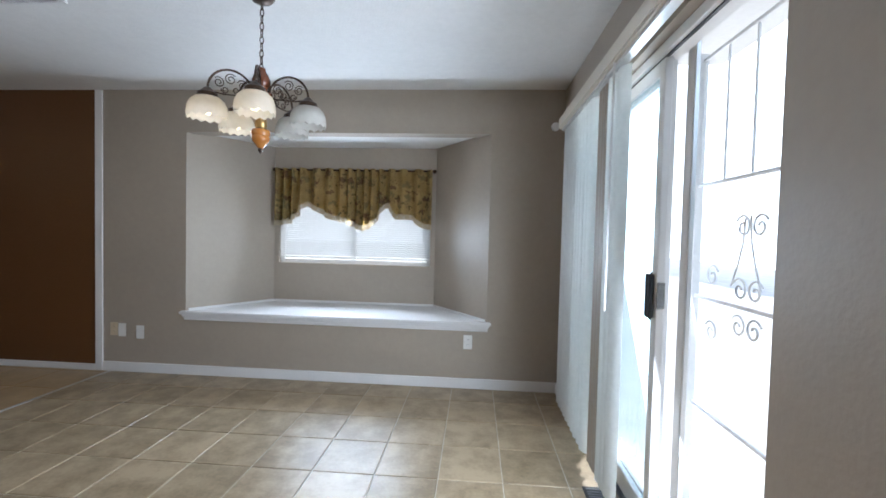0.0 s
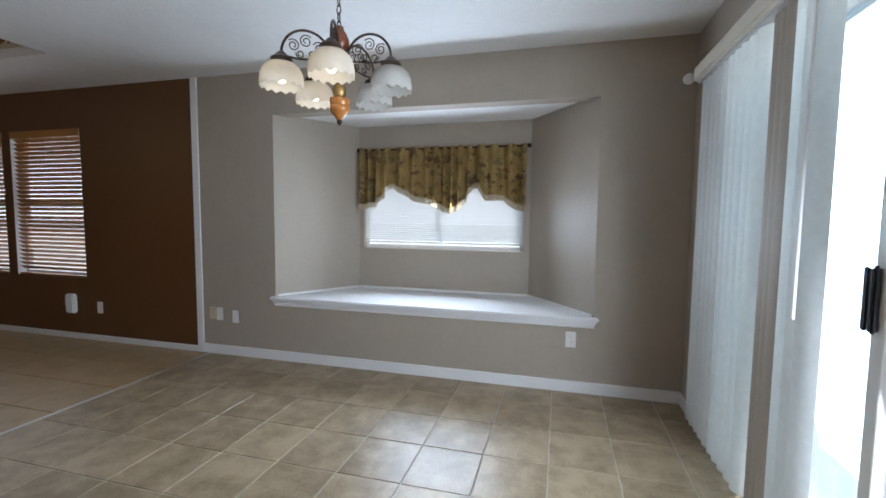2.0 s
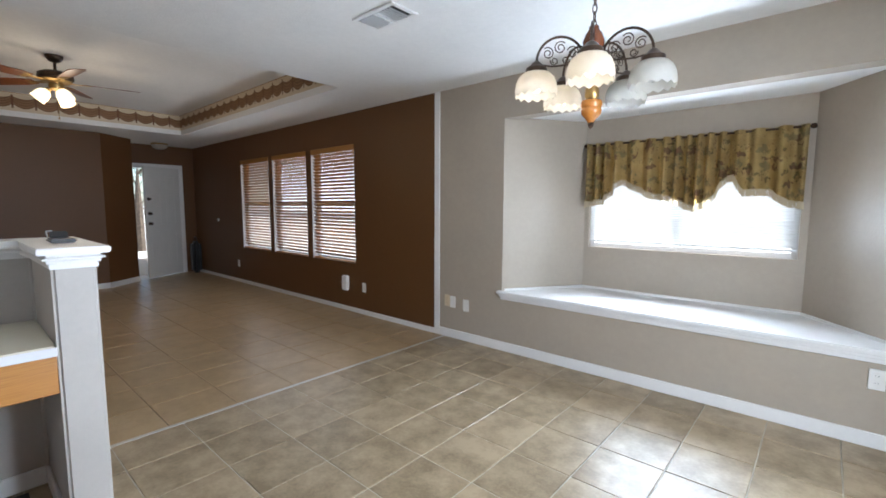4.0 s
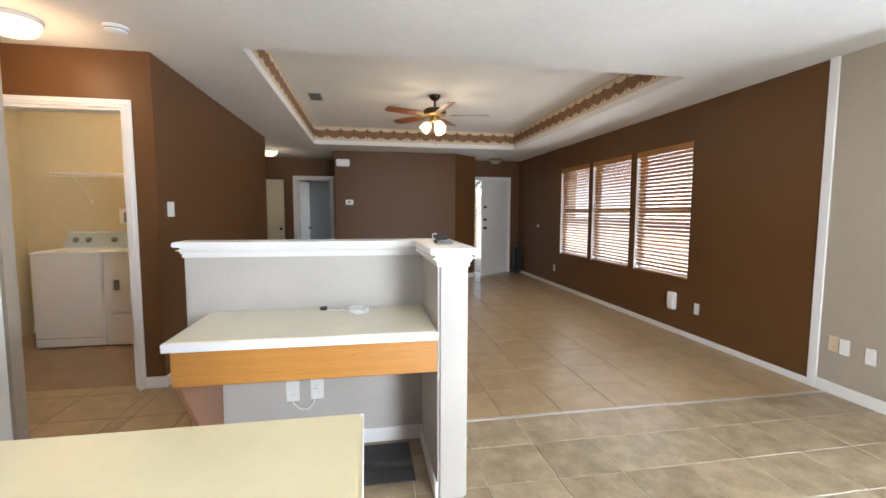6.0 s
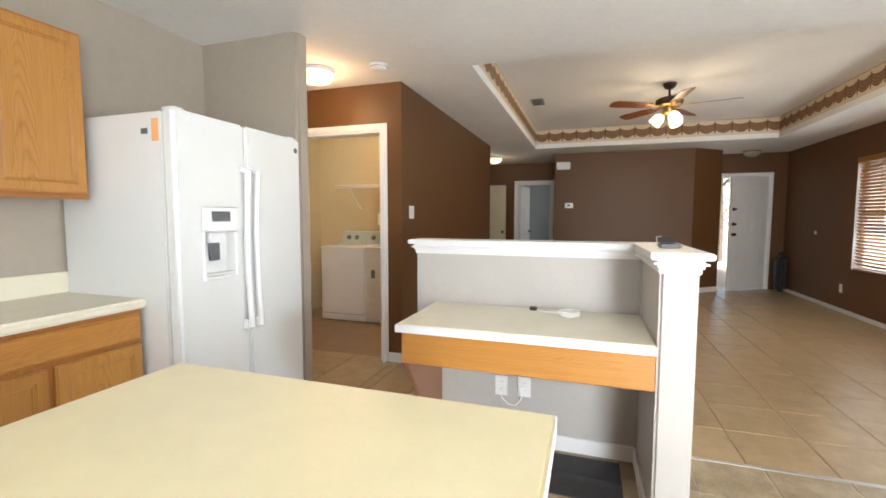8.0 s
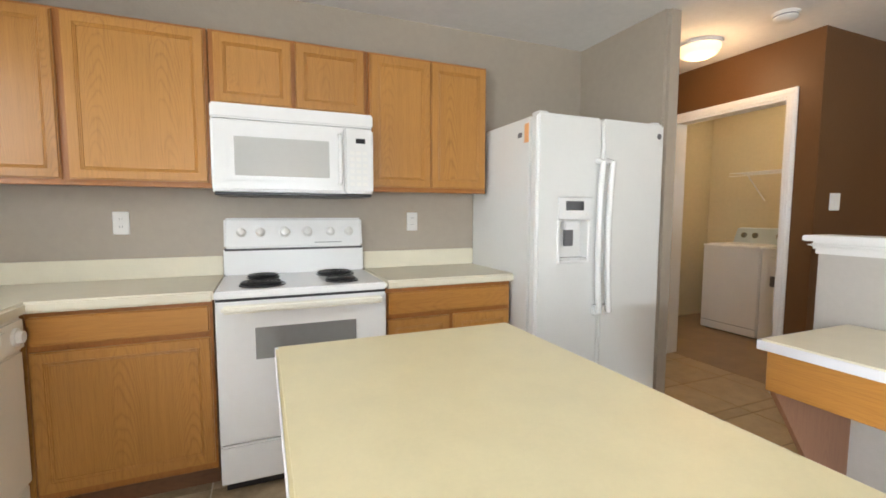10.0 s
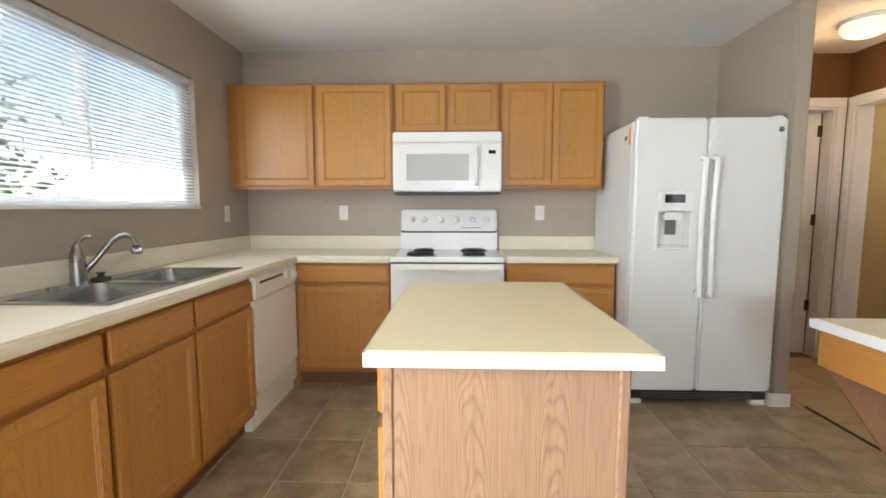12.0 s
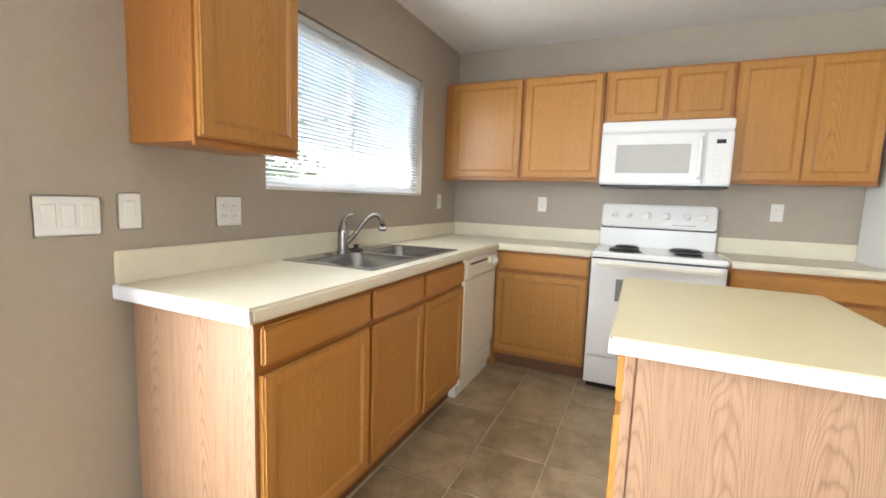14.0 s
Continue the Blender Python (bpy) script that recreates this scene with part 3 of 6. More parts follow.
baseboard(TRIM_X + 0.035, YN, XE, YN, (0, -1))
baseboard(-9.27, YN, TRIM_X - 0.035, YN, (0, -1), 0.055)
baseboard(XE, 3.52, XE, YN - 0.015, (-1, 0))
baseboard(XE, 1.15, XE, 1.69, (-1, 0))
baseboard(-7.09, -0.64, -3.52, -0.64, (0, 1))
baseboard(-3.52, -0.77, -3.52, -0.63, (1, 0))
baseboard(-8.30, 0.30, -8.30, 2.56, (1, 0))
baseboard(-2.52, -0.85, -2.40, -0.85, (0, 1))
baseboard(-2.40, -1.05, -2.40, -0.84, (1, 0))
baseboard(-3.45, -0.785, -5.35, -0.785, (0, -1))
baseboard(-5.35, -2.7, -5.35, -0.8, (1, 0))
bm = prism(bmesh.new(), [(-8.30, 2.56), (-8.72, 3.06), (-8.711, 3.07), (-8.288, 2.566)], 0, 0.085)
structure("baseboard", bm, WHITE, "white painted baseboard on the angled corner", "baseboard")


def casing(name, axis, at, out, a, c, top, w=0.07, t=0.016):
    """Door casing on a wall face: two stiles and a head, with a stepped profile."""
    bm = bmesh.new()
    for (p, q, z0, z1) in ((a - w, a, 0, top), (c, c + w, 0, top), (a - w, c + w, top, top + w)):
        for inset, tt in ((0.0, t), (0.018, t + 0.005)):
            lo, hi = sorted((at, at + out * tt))
            pp, qq, zz1 = p + inset, q - inset, z1 - (inset if z0 else 0)
            zz0 = z0 + (inset if z0 else 0)
            if axis == "x":
                box(bm, lo, hi, pp, qq, zz0, zz1, 0.003)
            else:
                box(bm, pp, qq, lo, hi, zz0, zz1, 0.003)
    structure(name, bm, WHITE, "white painted door casing", "casing")


def jamb(name, axis, lo, hi, a, c, top, t=0.018, material=None):
    bm = bmesh.new()
    for (p, q, z0, z1) in ((a, a + t, 0, top - t), (c - t, c, 0, top - t), (a, c, top - t, top)):
        if axis == "x":
            box(bm, lo, hi, p, q, z0, z1)
        else:
            box(bm, p, q, lo, hi, z0, z1)
    structure(name, bm, material or WHITE, "white painted door jamb", "jamb")


casing("door_trim_laundry", "x", -3.52, 1, -1.715, -0.828, 2.043, 0.056)
jamb("door_jamb_laundry", "x", -3.645, -3.518, -1.715, -0.828, 2.043)
casing("door_trim_hall", "x", -9.60, 1, -0.57, 0.13, 2.0)
jamb("door_jamb_hall", "x", -9.745, -9.598, -0.57, 0.13, 2.0)
casing("door_trim_front", "x", -9.27, 1, 3.12, 3.94, 2.03, 0.06)
jamb("door_jamb_front", "x", -9.412, -9.268, 3.12, 3.94, 2.03)
casing("door_trim_passage", "y", -1.78, 1, -3.425, -2.66, 2.03, 0.07)


# ---------------------------------------------------------------- kitchen cabinets
CT = 0.914


def base_cabinet(label, face, w, doors, sink=False):
    """Front-lower-left corner pose: local x along the front, front at -y, going back +y."""
    m, depth, h, toe = face, 0.53, 0.872, 0.10
    o = m @ Vector((w / 2, depth / 2, 0))
    th = thing("base_cabinet", (o.x, o.y, 0), label, "cabinet", "kitchen base cabinets")
    horiz = OAK_Y if abs(m[0][0]) < 0.5 else OAK_X
    bm = b_box(0.001, w - 0.001, 0, depth, toe, 0.70 if sink else h, 0.002)
    if sink:
        box(bm, 0.001, w - 0.001, 0, 0.02, 0.70, h)
    part("body", placed(bm, m), OAK_FRAME_SHADED, th)
    # the recess's shade is put into the kick's colour
    part("toe_kick", placed(b_box(0.001, w - 0.001, 0.06, depth, 0, toe), m), OAK_SHADED, th)
    n = len(doors)
    x = 0.0
    part("drawer_front", placed(box(bmesh.new(), 0.012, w - 0.012, -0.021, -0.0005, 0.735, 0.85, 0.007, 3), m), horiz, th)
    for dw in doors:
        d = placed(panel_door(dw - 0.024, 0.575), Matrix.Translation((x + 0.012, -0.0005, 0.135)))
        part("door", placed(d, m), OAK, th)
        x += dw
    return th


EF, SF = 0.672, -1.072
end_unit = base_cabinet("oak base cabinet with a wide drawer, at the counter's end", face_east_wall(EF, 1.10, 0), 0.55, [0.55])
part("end_panel", b_box(EF - 0.001, 1.202, 1.0995, 1.105, 0.0, 0.872, 0.001), OAK_PALE, end_unit, "pale oak end panel")
base_cabinet("oak sink base cabinet with false drawer front", face_east_wall(EF, 0.55, 0), 0.46, [0.46], True)
base_cabinet("oak sink base cabinet beside the dishwasher", face_east_wall(EF, 0.09, 0), 0.515, [0.515], True)
base_cabinet("oak corner base cabinet with one drawer and door", face_south_wall(0.66, SF, 0), 0.645, [0.645])
base_cabinet("oak base cabinet with a long drawer, beside the refrigerator", face_south_wall(-0.757, SF, 0), 0.74, [0.37, 0.37])
structure("corner_filler", b_box(0.66, 1.2, -1.59, SF + 0.002, 0, 0.872), OAK, "oak corner filler behind the dishwasher", "filler")


def upper_cabinet(label, face, w, z0, z1, doors, depth):
    m = face
    o = m @ Vector((w / 2, depth / 2, 0))
    th = thing("wall_cabinet", (o.x, o.y, z0), label, "cabinet", "kitchen wall cabinets")
    part("body", placed(b_box(0.001, w - 0.001, 0, depth - 0.002, z0, z1, 0.002), m), OAK_FRAME_SHADED, th)
    for x, dw in doors:
        d = placed(panel_door(dw, z1 - z0 - 0.03), Matrix.Translation((x, -0.0005, z0 + 0.015)))
        part("door", placed(d, m), OAK, th)
    part("bottom_rail", placed(b_box(0.001, w - 0.001, -0.004, 0.012, z0 - 0.012, z0 + 0.006, 0.002), m), OAK_FRAME_SHADED, th)
    return th


UF = -1.345
upper_cabinet("oak wall cabinet with two doors, in the corner", face_south_wall(1.232, UF, 0), 1.21, 1.385, 2.125, [(0.075, 0.555), (0.66, 0.535)], 0.25)
upper_cabinet("short oak wall cabinet above the microwave", face_south_wall(0.02, UF, 0), 0.767, 1.77, 2.125, [(0.022, 0.352), (0.395, 0.352)], 0.25)
upper_cabinet("oak wall cabinet with two doors, beside the refrigerator", face_south_wall(-0.748, UF, 0), 0.73, 1.385, 2.125, [(0.012, 0.35), (0.368, 0.35)], 0.25)
upper_cabinet("oak wall cabinet hung beside the kitchen window", face_east_wall(0.93, 1.075, 0), 0.42, 1.36, 2.125, [(0.012, 0.396)], 0.303)

# worktops
bm = bmesh.new()
for a in ((0.654, XE - 0.001, 0.44, 1.14), (0.654, XE - 0.001, YS + 0.001, -0.42), (0.654, 0.74, -0.42, 0.44), (1.115, XE - 0.001, -0.42, 0.44), (0.008, 0.654, YS + 0.001, -1.054)):
    box(bm, *a, 0.872, CT)
bmesh.ops.remove_doubles(bm, verts=bm.verts, dist=1e-5)
top = solid("worktop", bm, LAMINATE_PALE, "cream laminate L-shaped worktop with a coved backsplash", "worktop")
bm = b_box(0.64, 0.662, -1.06, 1.139, 0.868, CT + 0.0008, 0.01, 3)
box(bm, 0.008, 0.662, -1.062, -1.04, 0.868, CT + 0.0006, 0.01, 3)
part("rolled_edge", bm, LAMINATE_PALE, top)
bs = b_box(XE - 0.02, XE - 0.001, YS + 0.021, 1.14, CT, 1.02, 0.005, 2)
part("backsplash", bs, LAMINATE_PALE, top)
part("backsplash", b_box(0.008, XE - 0.001, YS + 0.001, YS + 0.02, CT, 1.018, 0.005, 2), LAMINATE_PALE, top)
part("end_band", b_box(0.6405, XE - 0.002, 1.1395, 1.147, 0.868, CT - 0.0005, 0.003, 2), LAMEDGE, top)
bm = b_box(-1.515, -0.765, YS + 0.001, -1.042, 0.872, CT, 0.01, 3)
top2 = solid("worktop", bm, LAMINATE_PALE, "short cream laminate worktop beside the refrigerator", "worktop")
part("backsplash", b_box(-1.515, -0.765, YS + 0.001, YS + 0.02, CT, 1.018, 0.005, 2), LAMINATE_PALE, top2)

# island
th = thing("kitchen_island", (-0.57, 0.34, 0), "oak kitchen island with a cream laminate top", "island")
part("body", b_box(-0.865, -0.262, -0.11, 0.79, 0.0, 0.858, 0.002), OAK_PALE, th)
part("end_panel", b_box(-0.855, -0.285, 0.79, 0.798, 0.0, 0.855, 0.002), OAK_PALE, th, "pale oak end panel with bold grain")
for x in (-0.869, -0.285):
    part("corner_strip", b_box(x, x + 0.027, 0.785, 0.803, 0.0, 0.857, 0.004), OAK_PALE, th)
for y in (-0.10, 0.35):
    part("drawer_front", b_box(-0.2615, -0.242, y + 0.015, y + 0.43, 0.715, 0.84, 0.005, 2), OAK_Y, th)
    d = panel_door(0.415, 0.56)
    part("door", placed(d, pose(-0.2615, y + 0.015, 0.12, 0, 0, 90)), OAK, th)
bm = b_box(-0.926, -0.222, -0.152, 0.841, 0.8605, 0.90, 0.006, 2)
part("worktop", bm, LAMINATE, th, "cream laminate top")
bm = bmesh.new()
for a in ((-0.928, -0.220, 0.841, 0.8435), (-0.928, -0.220, -0.1545, -0.152)):
    box(bm, *a, 0.8605, 0.8965, 0.001)
for a in ((-0.9285, -0.926, -0.152, 0.841), (-0.222, -0.2195, -0.152, 0.841)):
    box(bm, *a, 0.8605, 0.8965, 0.001)
part("edge_band", bm, LAMEDGE, th, "white laminate edge band")

# ---------------------------------------------------------------- appliances
# range
RX0, RX1 = -0.753, 0.004
th = thing("electric_range", (-0.374, -1.3, 0), "white electric coil range with a tall control panel", "range")
part("body", b_box(RX0, RX1, -1.585, -1.03, 0.03, 0.895, 0.004), ENAMEL, th)
part("cooktop", b_box(RX0 - 0.001, RX1 + 0.001, -1.555, -1.0, 0.881, 0.915, 0.008, 3), ENAMEL, th)
bm = b_box(RX0 + 0.003, RX1 - 0.003, -1.595, -1.53, 0.915, 1.06, 0.006, 2)
part("backguard", bm, ENAMEL, th)
part("vent_gap", b_box(RX0 + 0.01, RX1 - 0.01, -1.59, -1.526, 1.047, 1.062), BLACK, th, "black vent slot")
bm = prism(bmesh.new(), [(-1.595, 1.06), (-1.505, 1.06), (-1.535, 1.225), (-1.595, 1.225)], RX0 + 0.008, RX1 - 0.008)
placed(bm, Matrix(((0, 0, 1, 0), (1, 0, 0, 0), (0, 1, 0, 0), (0, 0, 0, 1))))
bmesh.ops.bevel(bm, geom=list(bm.edges), offset=0.012, segments=3, affect="EDGES")
panel = part("control_panel", bm, ENAMEL, th)
for i, (x, r) in enumerate(((-0.09, 0.021), (-0.185, 0.021), (-0.31, 0.025), (-0.43, 0.025), (-0.56, 0.021), (-0.665, 0.021))):
    bm = lathe(bmesh.new(), [(r * 1.25, 0), (r * 1.2, 0.006), (r, 0.008), (r * 0.85, 0.026), (r * 0.6, 0.03), (0.0, 0.031)], segs=20)
    box(bm, -0.005, 0.005, -r * 0.9, r * 0.9, 0.02, 0.036, 0.002)
    placed(bm, pose(x, -1.521, 1.148, -80, 0, 0))
    part("knob", bm, PLATE, panel, smooth=True)
bm = bmesh.new()
box(bm, -0.62, -0.47, -1.5115, -1.507, 1.085, 1.089)
part("trim_line", bm, BLACKPRINT, panel)
for x, y, r in ((-0.19, -1.15, 0.098), (-0.195, -1.40, 0.078), (-0.565, -1.40, 0.098), (-0.56, -1.15, 0.078)):
    bm = lathe(bmesh.new(), [(r * 1.06, 0.0), (r * 1.06, 0.004), (r * 1.01, 0.003), (r * 0.9, 0.001), (0.0, 0.001)], (x, y, 0.9155), 32)
    pan = part("drip_pan", bm, BLACK, th, "black drip pan", smooth=True)
    pts = []
    turns = 4.2
    for k in range(100):
        a = 2 * math.pi * turns * k / 99
        rr = r * (0.16 + 0.82 * k / 99)
        pts.append((x + rr * math.cos(a), y + rr * math.sin(a), 0.926))
    part("coil", tube(bmesh.new(), pts, 0.0062, 6), BLACK, pan, smooth=True)
bm = b_box(RX0 + 0.004, RX1 - 0.004, -1.03, -0.995, 0.23, 0.868, 0.008, 2)
door = part("oven_door", bm, ENAMEL, th)
part("oven_window", b_box(-0.60, -0.155, -0.996, -0.9925, 0.605, 0.748, 0.001), GREYGLASS, door, "grey oven glass")
bm = b_box(RX0 + 0.03, RX1 - 0.03, -0.965, -0.94, 0.825, 0.862, 0.011, 3)
for x in (RX0 + 0.05, RX1 - 0.08):
    box(bm, x, x + 0.03, -0.996, -0.95, 0.832, 0.855, 0.004)
part("handle", bm, BISQUE, door, "off-white bar handle")
part("warming_drawer", b_box(RX0 + 0.004, RX1 - 0.004, -1.03, -1.0, 0.045, 0.222, 0.008, 2), ENAMEL, th)
part("base_gap", b_box(RX0 + 0.02, RX1 - 0.02, -1.5, -1.04, 0.0, 0.03), BLACK, th)
part("trim_gap", b_box(RX0 + 0.004, RX1 - 0.004, -1.029, -1.012, 0.868, 0.8805), BLACK, th)

# microwave
th = thing("microwave", (-0.367, -1.42, 1.35), "white over-the-range microwave under a cabinet", "microwave")
part("body", b_box(-0.748, 0.013, -1.595, -1.262, 1.352, 1.765, 0.004), ENAMEL, th)
part("vent_band", b_box(-0.748, 0.013, -1.264, -1.228, 1.695, 1.764, 0.008, 2), ENAMEL, th)
door = part("door", b_box(-0.595, 0.013, -1.263, -1.222, 1.358, 1.689, 0.01, 3), ENAMEL, th)
part("window_frame", b_box(-0.545, -0.055, -1.223, -1.2175, 1.405, 1.635, 0.008, 2), ENAMEL, door)
part("window", b_box(-0.52, -0.085, -1.2185, -1.2155, 1.43, 1.612, 0.003), plain("perforated_grey_screen", (0.5, 0.5, 0.48), 0.1, vary=0.02, rvary=0.02), door, "pale grey window")
bm = tube(bmesh.new(), [(-0.572, -1.222, 1.40), (-0.573, -1.197, 1.415), (-0.573, -1.19, 1.52), (-0.573, -1.197, 1.63), (-0.572, -1.222, 1.65)], 0.0105, 10)
part("handle", bm, ENAMEL, door, smooth=True)
cp = part("control_panel", b_box(-0.748, -0.597, -1.263, -1.222, 1.358, 1.689, 0.01, 3), ENAMEL, th)
part("display", b_box(-0.705, -0.655, -1.2225, -1.2195, 1.612, 1.637), DARKGLASS, cp, "black display")
for r in range(6):
    for c in range(3):
        part("button", b_box(-0.716 + c * 0.034, -0.692 + c * 0.034, -1.2225, -1.2205, 1.395 + r * 0.032, 1.413 + r * 0.032, 0.001), PLATE, cp)
part("underside", b_box(-0.74, 0.005, -1.59, -1.24, 1.338, 1.353, 0.003), BLACK, th, "black underside")

# refrigerator
FX0, FX1, FS = -2.393, -1.508, -1.934
th = thing("refrigerator", (-1.95, -1.2, 0), "white side-by-side refrigerator with a water dispenser", "refrigerator")
part("body", b_box(FX0 + 0.003, FX1 - 0.003, -1.585, -0.915, 0.03, 1.762, 0.006, 2), TEXTURED, th)
bm = b_box(FS + 0.003, FX1, -0.905, -0.838, 0.095, 1.772, 0.014, 3)
for co, no in (((-1.842, 0, 0), (1, 0, 0)), ((-1.66, 0, 0), (1, 0, 0)), ((0, 0, 1.0), (0, 0, 1)), ((0, 0, 1.215), (0, 0, 1))):
    bmesh.ops.bisect_plane(bm, geom=list(bm.verts) + list(bm.edges) + list(bm.faces), plane_co=co, plane_no=no)
bmesh.ops.recalc_face_normals(bm, faces=bm.faces)
pocket = [f for f in bm.faces if f.normal.y > 0.9 and -1.842 < f.calc_center_median().x < -1.66 and 1.0 < f.calc_center_median().z < 1.215]
bmesh.ops.inset_region(bm, faces=pocket, thickness=0.004, depth=-0.056)
dr_l = part("freezer_door", bm, TEXTURED, th)
dr_r = part("fridge_door", b_box(FX0, FS - 0.003, -0.905, -0.838, 0.095, 1.772, 0.014, 3), TEXTURED, th)
part("door_gasket", b_box(FX0 + 0.02, FX1 - 0.02, -0.916, -0.904, 0.10, 1.76), BISQUE, th)
for x, d in ((FS + 0.034, dr_l), (FS - 0.032, dr_r)):
    pts = [(x, -0.838, 1.54)] + [(x, -0.80 + 0.022 * (abs(s) ** 2.2) - 0.012, 1.12 + 0.42 * s) for s in (0.97, 0.8, 0.55, 0.3, 0, -0.3, -0.55, -0.8, -0.97)] + [(x, -0.838, 0.70)]
    bm = tube(bmesh.new(), pts, [0.018] + [0.0175] * 9 + [0.018], 12)
    box(bm, x - 0.02, x + 0.02, -0.842, -0.80, 0.69, 0.745, 0.008, 2)
    part("handle", bm, ENAMEL, d, smooth=True)
dp = part("dispenser", b_box(-1.862, -1.64, -0.842, -0.832, 1.218, 1.342, 0.01, 3), ENAMEL, dr_l)
bm = b_box(-1.81, -1.69, -0.834, -0.830, 1.27, 1.32, 0.002)
part("display", bm, DARKGLASS, dr_l, "black dispenser display")
bm = bmesh.new()
for a in ((-1.862, -1.842, 0.985, 1.218), (-1.66, -1.64, 0.985, 1.218), (-1.842, -1.66, 0.985, 1.002)):
    box(bm, a[0], a[1], -0.846, -0.832, a[2], a[3], 0.004)
part("niche_frame", bm, ENAMEL, dr_l)
RECESS = plain("dispenser_recess", (0.72, 0.72, 0.7), 0.35, vary=0.03)
part("niche", b_box(-1.836, -1.666, -0.8935, -0.89, 1.006, 1.209), RECESS, dr_l, "light grey recess")
part("hood", b_box(-1.8, -1.7, -0.891, -0.85, 1.165, 1.212, 0.008, 2), ENAMEL, dr_l)
part("drip_tray", b_box(-1.838, -1.664, -0.892, -0.832, 1.004, 1.014, 0.004), ENAMEL, dr_l)
part("paddle", b_box(-1.775, -1.715, -0.885, -0.868, 1.075, 1.175, 0.005), BLACKPRINT, dr_l, "dark grey paddle")
for i in range(4):
    part("button", b_box(-1.84 + i * 0.045 + (0.02 if i > 1 else 0), -1.825 + i * 0.045 + (0.02 if i > 1 else 0), -0.833, -0.829, 1.243, 1.255, 0.001), PLATE, dr_l)
em = lathe(bmesh.new(), [(0.016, -0.002), (0.016, 0.002), (0, 0.0025)], segs=20)
part("emblem", placed(em, pose(FX0 + 0.045, -0.838, 1.70, -90, 0, 0)), BLACKPRINT, dr_r, "small round dark emblem")
gr = part("grille", b_box(FX0 + 0.01, FX1 - 0.01, -0.90, -0.862, 0.035, 0.088, 0.003), BLACK, th, "dark toe grille")
for k in range(3):
    part("slat", b_box(FX0 + 0.1, FX1 - 0.1, -0.864, -0.858, 0.042 + k * 0.015, 0.046 + k * 0.015), BLACKPRINT, gr)
for x in (FX0 + 0.06, FX1 - 0.06):
    part("foot", b_box(x - 0.045, x + 0.045, -0.915, -0.856, 0.0, 0.03, 0.006), ENAMEL, th)
for x in (FX0 + 0.05, FX1 - 0.05):
    part("hinge_cap", b_box(x - 0.03, x + 0.03, -0.93, -0.855, 1.768, 1.783, 0.006, 2), ENAMEL, th)
part("sticker", b_box(FX1 - 0.0035, FX1 - 0.0015, -0.965, -0.925, 1.63, 1.73), ORANGE, th, "small orange paper sticker")
part("label", b_box(FX1 - 0.0035, FX1 - 0.0015, -1.03, -0.99, 1.665, 1.69), BLACKPRINT, th)

# dishwasher
th = thing("dishwasher", (0.93, -0.73, 0), "bisque built-in dishwasher with a dial", "dishwasher")
part("body", b_box(0.69, 1.2, -1.035, -0.43, 0.0, 0.868), BISQUE, th)
part("door", b_box(0.655, 0.69, -1.035, -0.43, 0.215, 0.735, 0.006, 2), BISQUE, th)
cp = part("control_panel", b_box(0.645, 0.69, -1.035, -0.43, 0.74, 0.866, 0.01, 3), BISQUE, th)
part("slot", b_box(0.642, 0.65, -0.80, -0.49, 0.822, 0.836, 0.002), BLACK, cp, "dark latch slot")
part("latch", b_box(0.628, 0.65, -0.87, -0.83, 0.80, 0.845, 0.005, 2), BISQUE, cp)
kn = lathe(bmesh.new(), [(0.034, 0), (0.033, 0.008), (0.024, 0.01), (0.021, 0.026), (0, 0.027)], segs=24)
part("dial", placed(kn, pose(0.645, -0.965, 0.80, 0, -90, 0)), PLATE, cp, smooth=True)
part("kick_panel", b_box(0.665, 0.69, -1.035, -0.43, 0.075, 0.205, 0.004), BISQUE, th)
part("toe", b_box(0.72, 0.74, -1.03, -0.435, 0.0, 0.075), STEEL, th, "steel toe plate")

# sink
th = thing("kitchen_sink", (0.94, -0.015, CT), "stainless steel double-bowl sink set in the worktop", "sink")
bm = bmesh.new()
SX0, SX1, SY0, SY1 = 0.712, 1.198, -0.44, 0.462
BOWLS = [(0.748, 1.108, -0.405, 0.0), (0.748, 1.108, 0.038, 0.428)]
for a in ((SX0, BOWLS[0][0], SY0, SY1), (BOWLS[0][1], SX1, SY0, SY1), (BOWLS[0][0], BOWLS[0][1], SY0, BOWLS[0][2]), (BOWLS[0][0], BOWLS[0][1], BOWLS[0][3], BOWLS[1][2]), (BOWLS[0][0], BOWLS[0][1], BOWLS[1][3], SY1)):
    box(bm, *a, CT + 0.0005, CT + 0.006)
bmesh.ops.remove_doubles(bm, verts=bm.verts, dist=1e-5)
part("rim", bm, STEEL, th)
